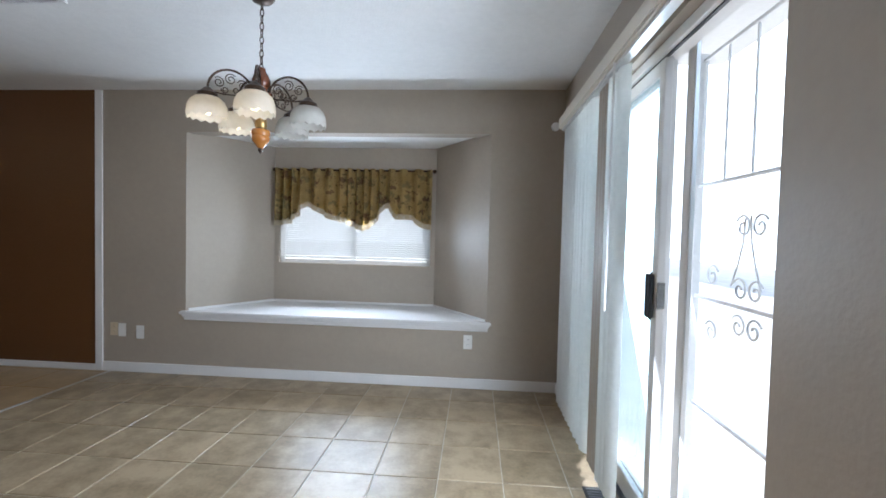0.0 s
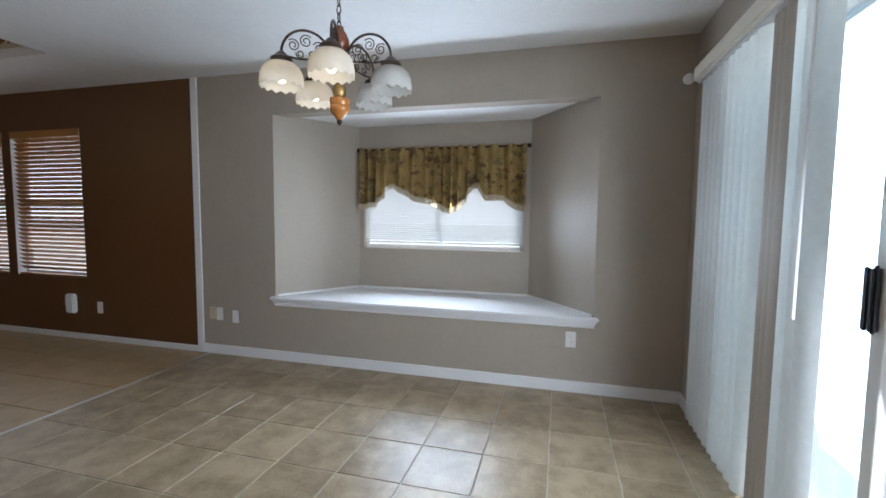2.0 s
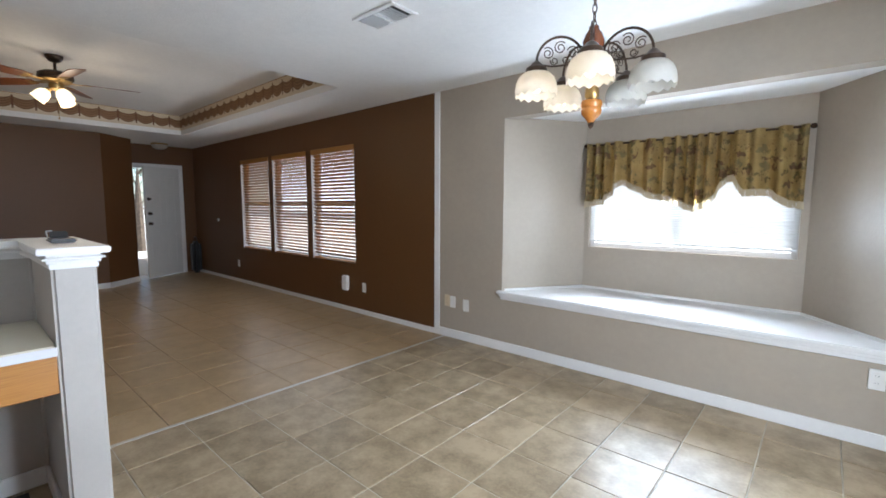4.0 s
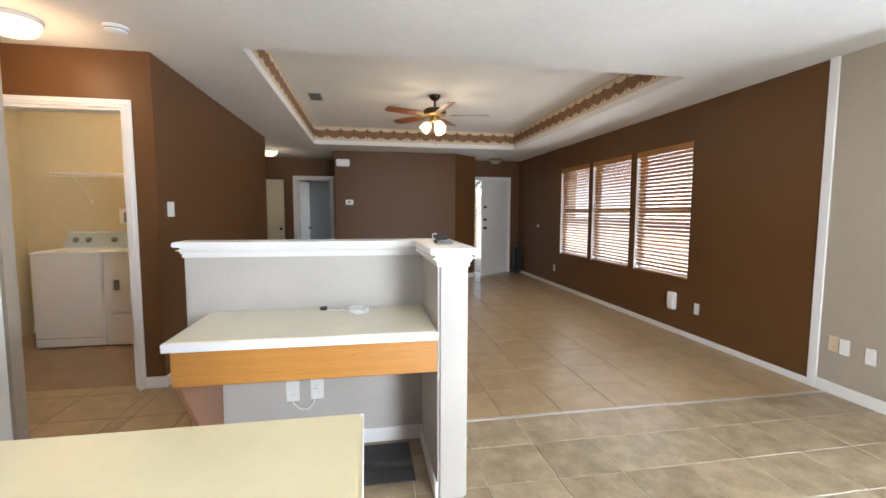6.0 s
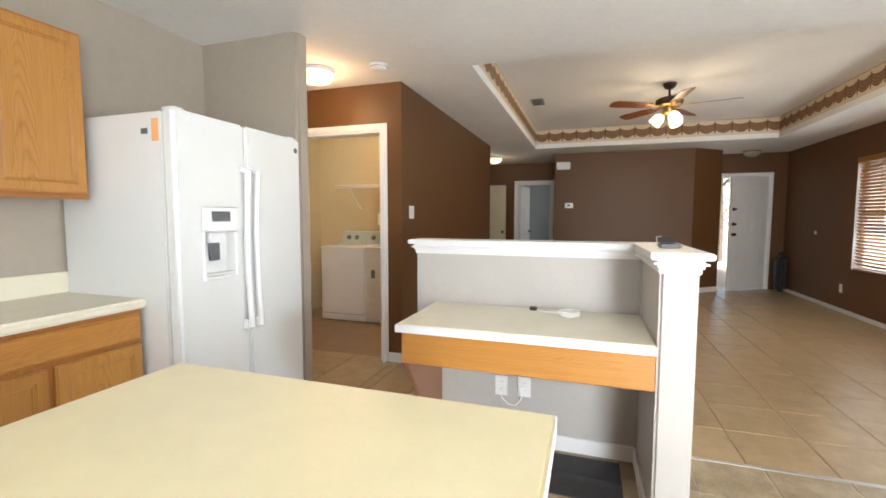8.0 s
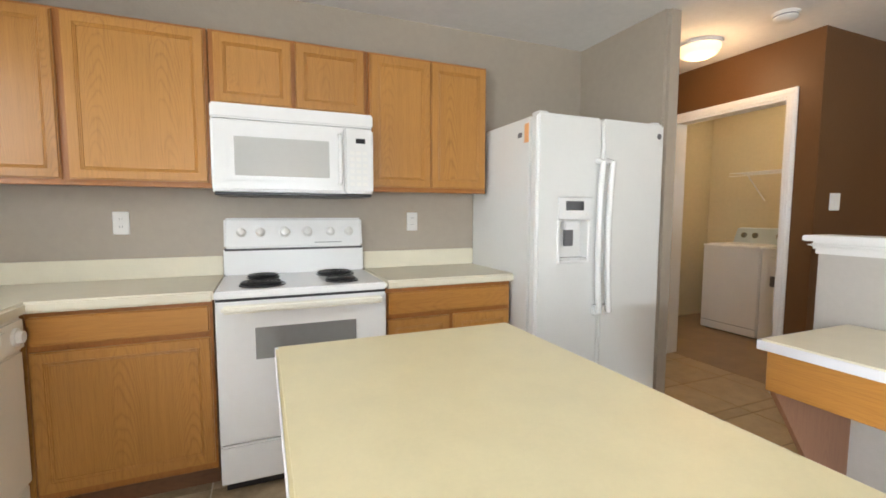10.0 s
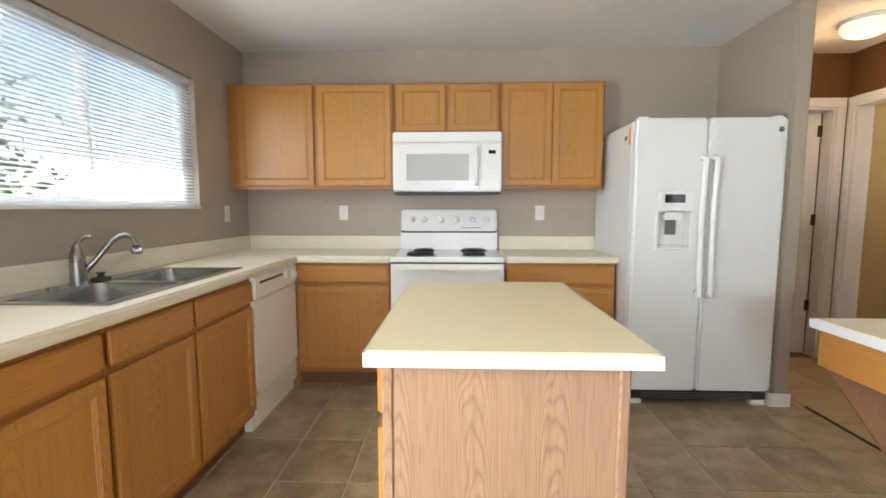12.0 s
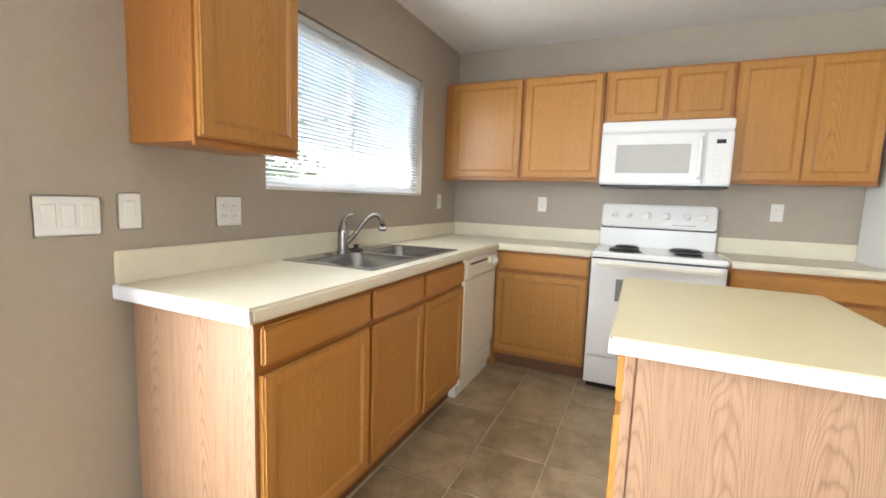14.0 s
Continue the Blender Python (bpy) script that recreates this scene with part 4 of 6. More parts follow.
for (a, c, d, e) in BOWLS:
    bm = bmesh.new()
    n, depth = 6, 0.17
    loops = []
    for z, ins, rad in ((CT + 0.004, 0.0, 0.05), (CT - 0.02, 0.006, 0.055), (CT - depth + 0.03, 0.018, 0.06), (CT - depth, 0.05, 0.06), (CT - depth - 0.004, 0.14, 0.02)):
        x0, x1, y0, y1 = a + ins, c - ins, d + ins, e - ins
        rad = min(rad, (x1 - x0) / 2.2, (y1 - y0) / 2.2)
        ring = []
        for cx, cy, st in ((x1 - rad, y1 - rad, 0), (x0 + rad, y1 - rad, 90), (x0 + rad, y0 + rad, 180), (x1 - rad, y0 + rad, 270)):
            for k in range(n + 1):
                an = radians(st + 90 * k / n)
                ring.append(bm.verts.new((cx + rad * math.cos(an), cy + rad * math.sin(an), z)))
        loops.append(ring)
    for r0, r1 in zip(loops, loops[1:]):
        for k in range(len(r0)):
            bm.faces.new((r0[k], r0[(k + 1) % len(r0)], r1[(k + 1) % len(r0)], r1[k]))
    bm.faces.new(loops[-1])
    bw = part("bowl", bm, STEEL, th, smooth=True)
    part("drain", lathe(bmesh.new(), [(0.045, 0.0), (0.043, 0.004), (0.03, 0.002), (0, 0.001)], ((a + c) / 2, (d + e) / 2, CT - depth - 0.003), 24), NICKEL, bw, smooth=True)

FXB, FYB = 1.155, 0.078
th = thing("kitchen_faucet", (FXB, FYB, CT), "brushed nickel single-lever faucet with an arched spout", "faucet")
part("base", lathe(bmesh.new(), [(0.034, 0.0065), (0.034, 0.011), (0.03, 0.014), (0.029, 0.06), (0.029, 0.098), (0.027, 0.1), (0.027, 0.103), (0.029, 0.105), (0.028, 0.12), (0.022, 0.145), (0.015, 0.163), (0.009, 0.175), (0, 0.177)], (FXB, FYB, CT), 28), NICKEL, th, smooth=True)
part("lever", tube(bmesh.new(), [(FXB, FYB, CT + 0.15), (FXB - 0.002, FYB - 0.004, CT + 0.172), (FXB - 0.010, FYB - 0.012, CT + 0.192), (FXB - 0.026, FYB - 0.022, CT + 0.203), (FXB - 0.04, FYB - 0.032, CT + 0.204)], [0.016, 0.011, 0.0085, 0.006, 0.0045], 12), NICKEL, th, smooth=True)
sp = []
for s, z in ((0.0, 0.04), (0.022, 0.055), (0.05, 0.088), (0.077, 0.123), (0.1, 0.155), (0.123, 0.183), (0.148, 0.2), (0.17, 0.205), (0.19, 0.195), (0.202, 0.175), (0.207, 0.152)):
    sp.append((FXB - 0.78 * s, FYB - 0.62 * s, CT + z))
part("spout", tube(bmesh.new(), sp, [0.0125, 0.0125, 0.012, 0.0115, 0.011, 0.011, 0.011, 0.011, 0.011, 0.0115, 0.012], 14), NICKEL, th, smooth=True)
tip = (sp[-1][0], sp[-1][1], CT)
part("spray_head", lathe(bmesh.new(), [(0.0, 0.156), (0.013, 0.153), (0.013, 0.147), (0.022, 0.142), (0.026, 0.132), (0.022, 0.124), (0.016, 0.119), (0, 0.118)], tip, 22), plain("polished_chrome", (0.62, 0.62, 0.63), 0.08, 1.0, vary=0.02, rvary=0.03), th, "polished chrome spray head", smooth=True)
part("collar", lathe(bmesh.new(), [(0.0145, 0.158), (0.0155, 0.155), (0.0155, 0.15), (0.0, 0.149)], tip, 20), BLACK, th, "thin black collar", smooth=True)
th = solid("sink_stopper", lathe(bmesh.new(), [(0.034, 0.0062), (0.04, 0.009), (0.038, 0.016), (0.014, 0.02), (0.011, 0.03), (0.018, 0.034), (0.018, 0.038), (0, 0.04)], (0, 0, 0), 24), BLACK, "black rubber sink stopper on the sink deck", "stopper", smooth=True)
th.location = (1.15, -0.03, CT)
th = solid("hole_cover", lathe(bmesh.new(), [(0.022, 0.0062), (0.021, 0.011), (0.012, 0.014), (0, 0.0145)], (0, 0, 0), 20), NICKEL, "round metal cover on a spare sink hole", "hole cover", smooth=True)
th.location = (1.155, 0.2, CT)


# ---------------------------------------------------------------- wall plates
def plate(axis, out, at, u, z, kind="outlet", gangs=1, group="wall plates", label="", color=None):
    """A wall plate on a wall face across axis; u: place along the wall."""
    w, h = 0.072 + 0.046 * (gangs - 1), 0.116
    m = {("y", -1): pose(u, at, z), ("y", 1): pose(u, at, z, 0, 0, 180), ("x", -1): pose(at, u, z, 0, 0, -90), ("x", 1): pose(at, u, z, 0, 0, 90)}[(axis, out)]
    names = {"outlet": ("wall_outlet", "white duplex outlet plate on the wall", "outlet"), "switch": ("light_switch", "white light switch plate on the wall", "switch"), "blank": ("wall_plate", "white blank wall plate", "plate")}
    nm, lb, cat = names[kind]
    o = m.translation
    th = thing(nm, (o.x, o.y, o.z), label or lb, cat, group)
    part("cover", placed(b_box(-w / 2, w / 2, -0.006, -0.0005, -h / 2, h / 2, 0.003, 2), m), color or PLATE, th)
    for g in range(gangs):
        x = (g - (gangs - 1) / 2) * 0.046
        if kind == "outlet":
            for zz in (-0.02, 0.02):
                part("socket", placed(b_box(x - 0.016, x + 0.016, -0.008, -0.0055, zz - 0.0135, zz + 0.0135, 0.004, 2), m), color or PLATE, th)
                bm = bmesh.new()
                for sx in (-0.006, 0.006):
                    box(bm, x + sx - 0.001, x + sx + 0.001, -0.0085, -0.0078, zz - 0.002, zz + 0.006)
                part("slots", placed(bm, m), BLACKPRINT, th, "dark slots")
        elif kind == "switch":
            part("toggle", placed(b_box(x - 0.016, x + 0.016, -0.0085, -0.0055, -0.033, 0.033, 0.003), m), color or PLATE, th)
    return th


plate("x", -1, XE, 1.25, 1.132, "switch", 3)
plate("x", -1, XE, 1.084, 1.144, "switch", 1)
plate("x", -1, XE, 0.713, 1.139, "outlet", 2)
plate("x", -1, XE, -1.27, 1.195)
plate("y", 1, YS, 0.463, 1.20)
plate("y", 1, YS, -1.085, 1.20)
AGED = plain("yellowed_plastic", (0.62, 0.52, 0.36), 0.4, vary=0.05)
plate("y", -1, YN, -2.585, 0.372, "outlet", 1, label="yellowed jack plate beside the trim strip", color=AGED)
plate("y", -1, YN, -2.51, 0.366, "blank")
plate("y", -1, YN, -2.344, 0.352, "blank")
plate("y", -1, YN, 0.506, 0.385)
plate("y", -1, YN, -3.92, 0.33, "blank")
plate("y", -1, YN, -7.37, 0.326)
plate("y", 1, -0.64, -3.735, 1.335, "switch", 2)
th = thing("air_freshener", (-4.264, YN, 0.35), "white plug-in box on the brown wall", "device")
part("case", b_box(-4.32, -4.21, YN - 0.05, YN - 0.001, 0.26, 0.45, 0.012, 3), PLATE, th)
part("seam", b_box(-4.321, -4.209, YN - 0.052, YN - 0.002, 0.355, 0.361), BISQUE, th)
solid("door_stop", placed(lathe(bmesh.new(), [(0.03, 0), (0.03, 0.012), (0, 0.014)], segs=16), pose(0, 0, 0, 90, 0, 0)), PLATE, "small round white door stop on the wall", "door stop").location = (-8.15, YN - 0.001, 1.06)

# ---------------------------------------------------------------- desk nook
HX, HY = -2.47, 1.163
bm = prism(bmesh.new(), [(HX, -0.08), (HX, HY), (-1.90, HY), (-1.90, HY + 0.137), (-2.59, HY + 0.137), (-2.59, -0.08)], 0.0, 1.085)
es = [e for e in bm.edges if abs(e.verts[0].co.z - e.verts[1].co.z) > 1]
bmesh.ops.bevel(bm, geom=es, offset=0.012, segments=3, affect="EDGES")
hw = structure("half_wall", bm, plain("pale_taupe_paint", (0.44, 0.41, 0.375), 0.5, vary=0.04, bump=0.15, bscale=75), "L-shaped half wall round the desk nook", "wall")


def cap_ring(e, z0, z1, bev):
    bm = prism(bmesh.new(), [(HX + e, -0.08 - e), (HX + e, HY - e), (-1.90 + e, HY - e), (-1.90 + e, HY + 0.137 + e), (-2.59 - e, HY + 0.137 + e), (-2.59 - e, -0.08 - e)], z0, z1)
    bmesh.ops.bevel(bm, geom=[x for x in bm.edges if abs(x.verts[0].co.z - x.verts[1].co.z) < 1e-4], offset=bev, segments=3, affect="EDGES")
    return bm


th = thing("half_wall_cap", (HX, 0.5, 1.085), "white moulded wooden cap on the half wall", "cap")
part("lower_moulding", cap_ring(0.005, 1.078, 1.1, 0.003), WHITE, th)
part("crown_moulding", cap_ring(0.026, 1.1, 1.134, 0.014), WHITE, th)
part("top_board", cap_ring(0.04, 1.134, 1.16, 0.004), WHITE, th)
for a in ((HX, -0.06, HX, HY, (1, 0)), (HX + 0.014, HY, -1.90, HY, (0, -1)), (-2.59, -0.06, -2.59, HY + 0.12, (-1, 0))):
    baseboard(*a)
th = thing("desk", (-2.18, 0.6, 0), "built-in desk with cream laminate top and oak apron", "desk")
part("desktop", b_box(HX + 0.001, -1.888, 0.045, HY - 0.001, 0.754, 0.792, 0.008, 2), LAMINATE_PALE, th)
bm = b_box(-1.888, -1.8845, 0.045, HY - 0.002, 0.754, 0.788, 0.001)
box(bm, HX + 0.002, -1.8885, 0.0415, 0.045, 0.754, 0.788, 0.001)
part("edge_band", bm, LAMEDGE, th, "white laminate edge")
part("apron", b_box(-1.935, -1.912, 0.065, HY - 0.001, 0.6, 0.754, 0.003), OAK_Y, th)
bm = prism(bmesh.new(), [(-1.935, 0.754), (-1.935, 0.60), (-2.36, 0.02), (-2.468, 0.0), (-2.468, 0.754)], 0.065, 0.085)
placed(bm, Matrix(((1, 0, 0, 0), (0, 0, 1, 0), (0, 1, 0, 0), (0, 0, 0, 1))))
part("bracket_panel", bm, oak("reddish_oak_bracket", (0.34, 0.16, 0.085), (0.23, 0.1, 0.05), "Z", 0.4), th, "slanting reddish oak end panel")
plate("x", 1, HX, 0.445, 0.33)
pl = plate("x", 1, HX, 0.575, 0.335)
part("charger", b_box(HX + 0.008, HX + 0.035, 0.55, 0.58, 0.31, 0.345, 0.005, 2), PLATE, pl)
pts = [(HX + 0.03, 0.565, 0.312), (HX + 0.035, 0.56, 0.27), (HX + 0.035, 0.53, 0.235), (HX + 0.03, 0.49, 0.235), (HX + 0.02, 0.45, 0.265), (HX + 0.012, 0.44, 0.30)]
part("cord", tube(bmesh.new(), pts, 0.003, 6), PLATE, pl, smooth=True)
th = thing("charging_cable", (-2.33, 0.80, 0.792), "coiled white cable with black plug on the desk", "cable")
pts = []
for k in range(140):
    a = k / 139 * 2 * math.pi * 4.6
    r = 0.052 - 0.0035 * math.sin(a * 0.37)
    pts.append((-2.325 + r * math.cos(a), 0.81 + r * math.sin(a), 0.796 + 0.022 * k / 139 + 0.003 * math.sin(a * 1.7)))
pts = [(-2.40, 0.64, 0.796), (-2.375, 0.67, 0.796), (-2.37, 0.72, 0.796), (-2.36, 0.76, 0.796)] + pts
part("wire", tube(bmesh.new(), pts, 0.0032, 6), PLATE, th, smooth=True)
part("plug", b_box(-2.42, -2.385, 0.605, 0.645, 0.793, 0.812, 0.005, 2), BLACK, th, "black plug")
th = thing("phone_cradle", (-2.2, 1.23, 1.16), "black phone cradle on the half wall cap", "phone cradle")
part("base", b_box(-2.26, -2.13, 1.195, 1.28, 1.161, 1.178, 0.006, 2), BLACK, th)
part("cup", placed(b_box(-0.01, 0.01, -0.03, 0.03, 0.0, 0.035, 0.005, 2), pose(-2.235, 1.237, 1.172, 0, -25, 0)), BLACK, th)
part("cord", tube(bmesh.new(), [(-2.25, 1.237, 1.17), (-2.31, 1.22, 1.205), (-2.37, 1.21, 1.2), (-2.43, 1.22, 1.168), (-2.47, 1.26, 1.164)], 0.003, 6), PLATE, th, "white cord", smooth=True)
bm = bmesh.new()
NX, NY = 18, 10
mat = [[[bm.verts.new((-2.42 + 0.36 * i / NX, 0.40 + 0.68 * j / NY, z + 0.011 * math.exp(-((i - 8 - 0.25 * j) / 1.1) ** 2))) for z in (0.0005, 0.006)] for j in range(NY + 1)] for i in range(NX + 1)]
for i in range(NX):
    for j in range(NY):
        for k in (0, 1):
            bm.faces.new((mat[i][j][k], mat[i + 1][j][k], mat[i + 1][j + 1][k], mat[i][j + 1][k]))
for i in range(NX):
    for j in (0, NY):
        bm.faces.new((mat[i][j][0], mat[i + 1][j][0], mat[i + 1][j][1], mat[i][j][1]))
for j in range(NY):
    for i in (0, NX):
        bm.faces.new((mat[i][j][0], mat[i][j + 1][0], mat[i][j + 1][1], mat[i][j][1]))
solid("floor_mat", bm, MAT_DARK, "charcoal floor mat with a crease, under the desk", "mat")

# ---------------------------------------------------------------- windows
def window_unit(name, label, axis, at, u0, u1, z0, z1, split="u", fw=0.04, t=0.05):
    """A frame with two panes in a wall opening; at: the frame's middle across the wall."""
    cx = (u0 + u1) / 2
    th = thing(name, (cx, at, z0) if axis == "y" else (at, cx, z0), label, "window")
    th["kind"] = "structure"

    def bx(a, c, lo, hi, tt, off=0.0):
        if axis == "y":
            return b_box(a, c, at - tt / 2 + off, at + tt / 2 + off, lo, hi, 0.003)
        return b_box(at - tt / 2 + off, at + tt / 2 + off, a, c, lo, hi, 0.003)
    for a, c, lo, hi in ((u0, u0 + fw, z0, z1), (u1 - fw, u1, z0, z1), (u0 + fw, u1 - fw, z0, z0 + fw), (u0 + fw, u1 - fw, z1 - fw, z1)):
        part("window_frame", bx(a, c, lo, hi, t), WHITE, th)
    if split == "u":
        part("mullion", bx(cx - 0.01, cx + 0.01, z0 + fw, z1 - fw, t), WHITE, th)
        panes = ((u0 + fw, cx - 0.01, z0 + fw, z1 - fw), (cx + 0.01, u1 - fw, z0 + fw, z1 - fw))
    else:
        zm = (z0 + z1) / 2
        part("meeting_rail", bx(u0 + fw, u1 - fw, zm - 0.025, zm + 0.025, t), WHITE, th)
        panes = ((u0 + fw, u1 - fw, z0 + fw, zm - 0.025), (u0 + fw, u1 - fw, zm + 0.025, z1 - fw))
    for p in panes:
        o = part("pane", bx(*p, 0.004), PANE, th)
        o.visible_shadow = False
    return th


def mini_blind(label, axis, at, u0, u1, z0, z1, pitch, width, tilt, material, wand=True, thick=0.0012, group="blinds", rail=None):
    """A horizontal blind: headrail, slats that share one mesh, bottom rail, ladder cords."""
    cx = (u0 + u1) / 2
    th = thing("window_blind", (cx, at, z1) if axis == "y" else (at, cx, z1), label, "blind", group)
    turn = pose(0, 0, 0) if axis == "y" else pose(0, 0, 0, 0, 0, 90)
    L = u1 - u0
    bm = bmesh.new()
    n = 4
    rows = []
    for k in range(n + 1):
        s = k / n - 0.5
        zz = -0.06 * width * (4 * s * s) * (1 if width < 0.04 else 0.3)
        rows.append([bm.verts.new((x, s * width, zz + o)) for x in (-L / 2, L / 2) for o in (0, thick)])
    for a, c in zip(rows, rows[1:]):
        bm.faces.new((a[0], a[2], c[2], c[0]))
        bm.faces.new((a[1], c[1], c[3], a[3]))
        bm.faces.new((a[0], c[0], c[1], a[1]))
        bm.faces.new((a[2], a[3], c[3], c[2]))
    bm.faces.new((rows[0][0], rows[0][1], rows[0][3], rows[0][2]))
    bm.faces.new((rows[-1][0], rows[-1][2], rows[-1][3], rows[-1][1]))
    placed(bm, turn @ pose(0, 0, 0, tilt, 0, 0))
    me = finish(bm, "slat", material)
    rail = rail or material
    z = z1 - 0.045
    while z > z0 + 0.03:
        o = new("slat", me)
        o.parent = th
        o.location = (0, 0, z - z1)
        z -= pitch
    hr = 0.02 if width < 0.04 else 0.03
    base = Matrix.Translation((cx, at, 0)) if axis == "y" else Matrix.Translation((at, cx, 0))
    part("headrail", placed(b_box(-L / 2, L / 2, -hr, hr, z1 - 0.04, z1 - 0.002, 0.003), base @ turn), rail, th)
    part("bottom_rail", placed(b_box(-L / 2, L / 2, -width / 2, width / 2, z0, z0 + 0.016, 0.003), base @ turn), rail, th)
    for s in (-0.36, 0.0, 0.36):
        part("ladder_cord", placed(tube(bmesh.new(), [(s * L, -width / 2 - 0.001, z0), (s * L, -width / 2 - 0.001, z1 - 0.03)], 0.0012, 5), base @ turn), rail, th)
    if wand:
        part("tilt_wand", placed(tube(bmesh.new(), [(-L / 2 + 0.09, -0.03, z1 - 0.05), (-L / 2 + 0.095, -0.032, z1 - 0.55 * (z1 - z0))], 0.004, 6), base @ turn), rail, th)
    return th


window_unit("window_1", "white sliding window over the sink", "x", XE + 0.1, *KWIN)
mini_blind("white mini blind lowered over the kitchen window", "x", XE + 0.035, KWIN[0] + 0.01, KWIN[1] - 0.01, KWIN[2] + 0.006, KWIN[3] - 0.002, 0.0205, 0.024, 10, VINYL)
structure("window_sill", b_box(XE - 0.012, XE + 0.07, KWIN[0] - 0.0, KWIN[1], KWIN[2] - 0.012, KWIN[2] + 0.003, 0.004, 2), WHITE, "white kitchen window sill", "sill")
window_unit("window_2", "white sliding window at the back of the bay", "y", BY + 0.075, *BWIN)
mini_blind("white mini blind lowered in the bay window", "y", BY + 0.02, BWIN[0] + 0.008, BWIN[1] - 0.008, BWIN[2] + 0.055, BWIN[3] - 0.002, 0.0205, 0.024, -52, VINYL)
for i, (a, c) in enumerate(LWINS):
    window_unit("window_%d" % (3 + i), "white single-hung window in the brown wall", "y", YN + 0.105, a, c, *LW_Z, split="z")
    mini_blind("honey wood blind with open slats", "y", YN + 0.035, a + 0.012, c - 0.012, LW_Z[0] + 0.004, LW_Z[1] - 0.002, 0.043, 0.049, -41, SLATWOOD, wand=False, thick=0.003, group="living room blinds")
    part("valance", b_box(a + 0.006, c - 0.006, YN - 0.008, YN + 0.004, LW_Z[1] - 0.07, LW_Z[1] - 0.002, 0.003), SLATWOOD, bpy.data.objects["window_%d" % (3 + i)])
    bm = bmesh.new()
    box(bm, a, a + 0.003, YN + 0.002, YN + 0.08, LW_Z[0], LW_Z[1])
    box(bm, c - 0.003, c, YN + 0.002, YN + 0.08, LW_Z[0], LW_Z[1])
    part("reveal", bm, WHITE, bpy.data.objects["window_%d" % (3 + i)])

# bay valance and rod
th = thing("curtain_rod", (-0.67, BY - 0.05, 1.87), "thin dark curtain rod with ball ends", "curtain rod")
part("rod", tube(bmesh.new(), [(-1.45, BY - 0.04, 1.872), (0.125, BY - 0.04, 1.872)], 0.008, 10), BRONZE, th, smooth=True)
for x in (-1.462, 0.137):
    part("finial", lathe(bmesh.new(), [(0.0, -0.02), (0.014, -0.015), (0.02, 0), (0.014, 0.015), (0, 0.02)], (x, BY - 0.04, 1.872), 14), BRONZE, th, smooth=True)
    part("bracket", b_box(x - 0.006 + (0.03 if x < 0 else -0.03), x + 0.006 + (0.03 if x < 0 else -0.03), BY - 0.04, BY - 0.0005, 1.862, 1.882, 0.002), BRONZE, th)
EDGE = [(0, 1.35), (0.10, 1.385), (0.2, 1.55), (0.27, 1.50), (0.35, 1.43), (0.45, 1.40), (0.56, 1.315), (0.63, 1.37), (0.70, 1.55), (0.73, 1.55), (0.77, 1.44), (0.87, 1.44), (0.94, 1.36), (1.0, 1.345)]


def edge_z(u):
    for (a, za), (c, zc) in zip(EDGE, EDGE[1:]):
        if u <= c:
            return za + (zc - za) * (u - a) / (c - a)
    return EDGE[-1][1]


def drape(u, v):
    """A point of the gathered valance: u along, v from the rod down."""
    x = -1.442 + 1.56 * u
    swing = 0.7 + 0.3 * v
    y = BY - 0.055 - swing * (0.05 * math.sin(u * 100 + 3.1 * math.sin(u * 11)) + 0.018 * math.sin(u * 41 + 1.3))
    return Vector((x + 0.004 * math.sin(u * 130) * v, y, 1.885 + (edge_z(u) - 1.885) * v))


th = thing("window_valance", (-0.67, BY - 0.05, 1.88), "tan floral cotton valance with cream fringe", "valance")
bm = bmesh.new()
NU, NV = 260, 12
grid = [[bm.verts.new(drape(i / NU, j / NV)) for j in range(NV + 1)] for i in range(NU + 1)]
for i in range(NU):
    for j in range(NV):
        bm.faces.new((grid[i][j], grid[i + 1][j], grid[i + 1][j + 1], grid[i][j + 1]))
bmesh.ops.solidify(bm, geom=list(bm.faces), thickness=0.002)
part("cloth", bm, FABRIC, th, smooth=True)
bm = bmesh.new()
rnd = random.Random(5)
for i in range(1700):
    u = rnd.random()
    p = drape(u, 1.0)
    ln = 0.03 + 0.016 * rnd.random()
    q = p + Vector((rnd.uniform(-0.006, 0.006), rnd.uniform(-0.004, 0.004), -ln))
    w = 0.0016
    vs = [bm.verts.new(c) for c in (p + Vector((-w, -0.002, 0.012)), p + Vector((w, -0.002, 0.012)), q + Vector((w, 0, 0)), q + Vector((-w, 0, 0)))]
    bm.faces.new(vs)
part("fringe", bm, FRINGE, th, "cream thread fringe")["kind"] = "stuff"

# ---------------------------------------------------------------- patio door
th = thing("door_1", (XE + 0.1, 2.58, 0), "white aluminium sliding patio door standing half open", "patio door")
th["kind"] = "structure"
Y0, Y1, ZT = SLIDER[0], SLIDER[1], SLIDER[3]
for a in ((Y0, Y0 + 0.035, 0, ZT), (Y1 - 0.035, Y1, 0, ZT), (Y0 + 0.035, Y1 - 0.035, ZT - 0.045, ZT)):
    part("door_frame", b_box(XE + 0.045, XE + 0.135, *a, 0.003), WHITE, th)
part("track", b_box(XE + 0.045, XE + 0.135, Y0 + 0.035, Y1 - 0.035, 0.0, 0.018, 0.002), BLACKPRINT, th)
for x in (XE + 0.07, XE + 0.105):
    part("track_rail", b_box(x - 0.004, x + 0.004, Y0 + 0.035, Y1 - 0.035, 0.018, 0.03), ALU, th)
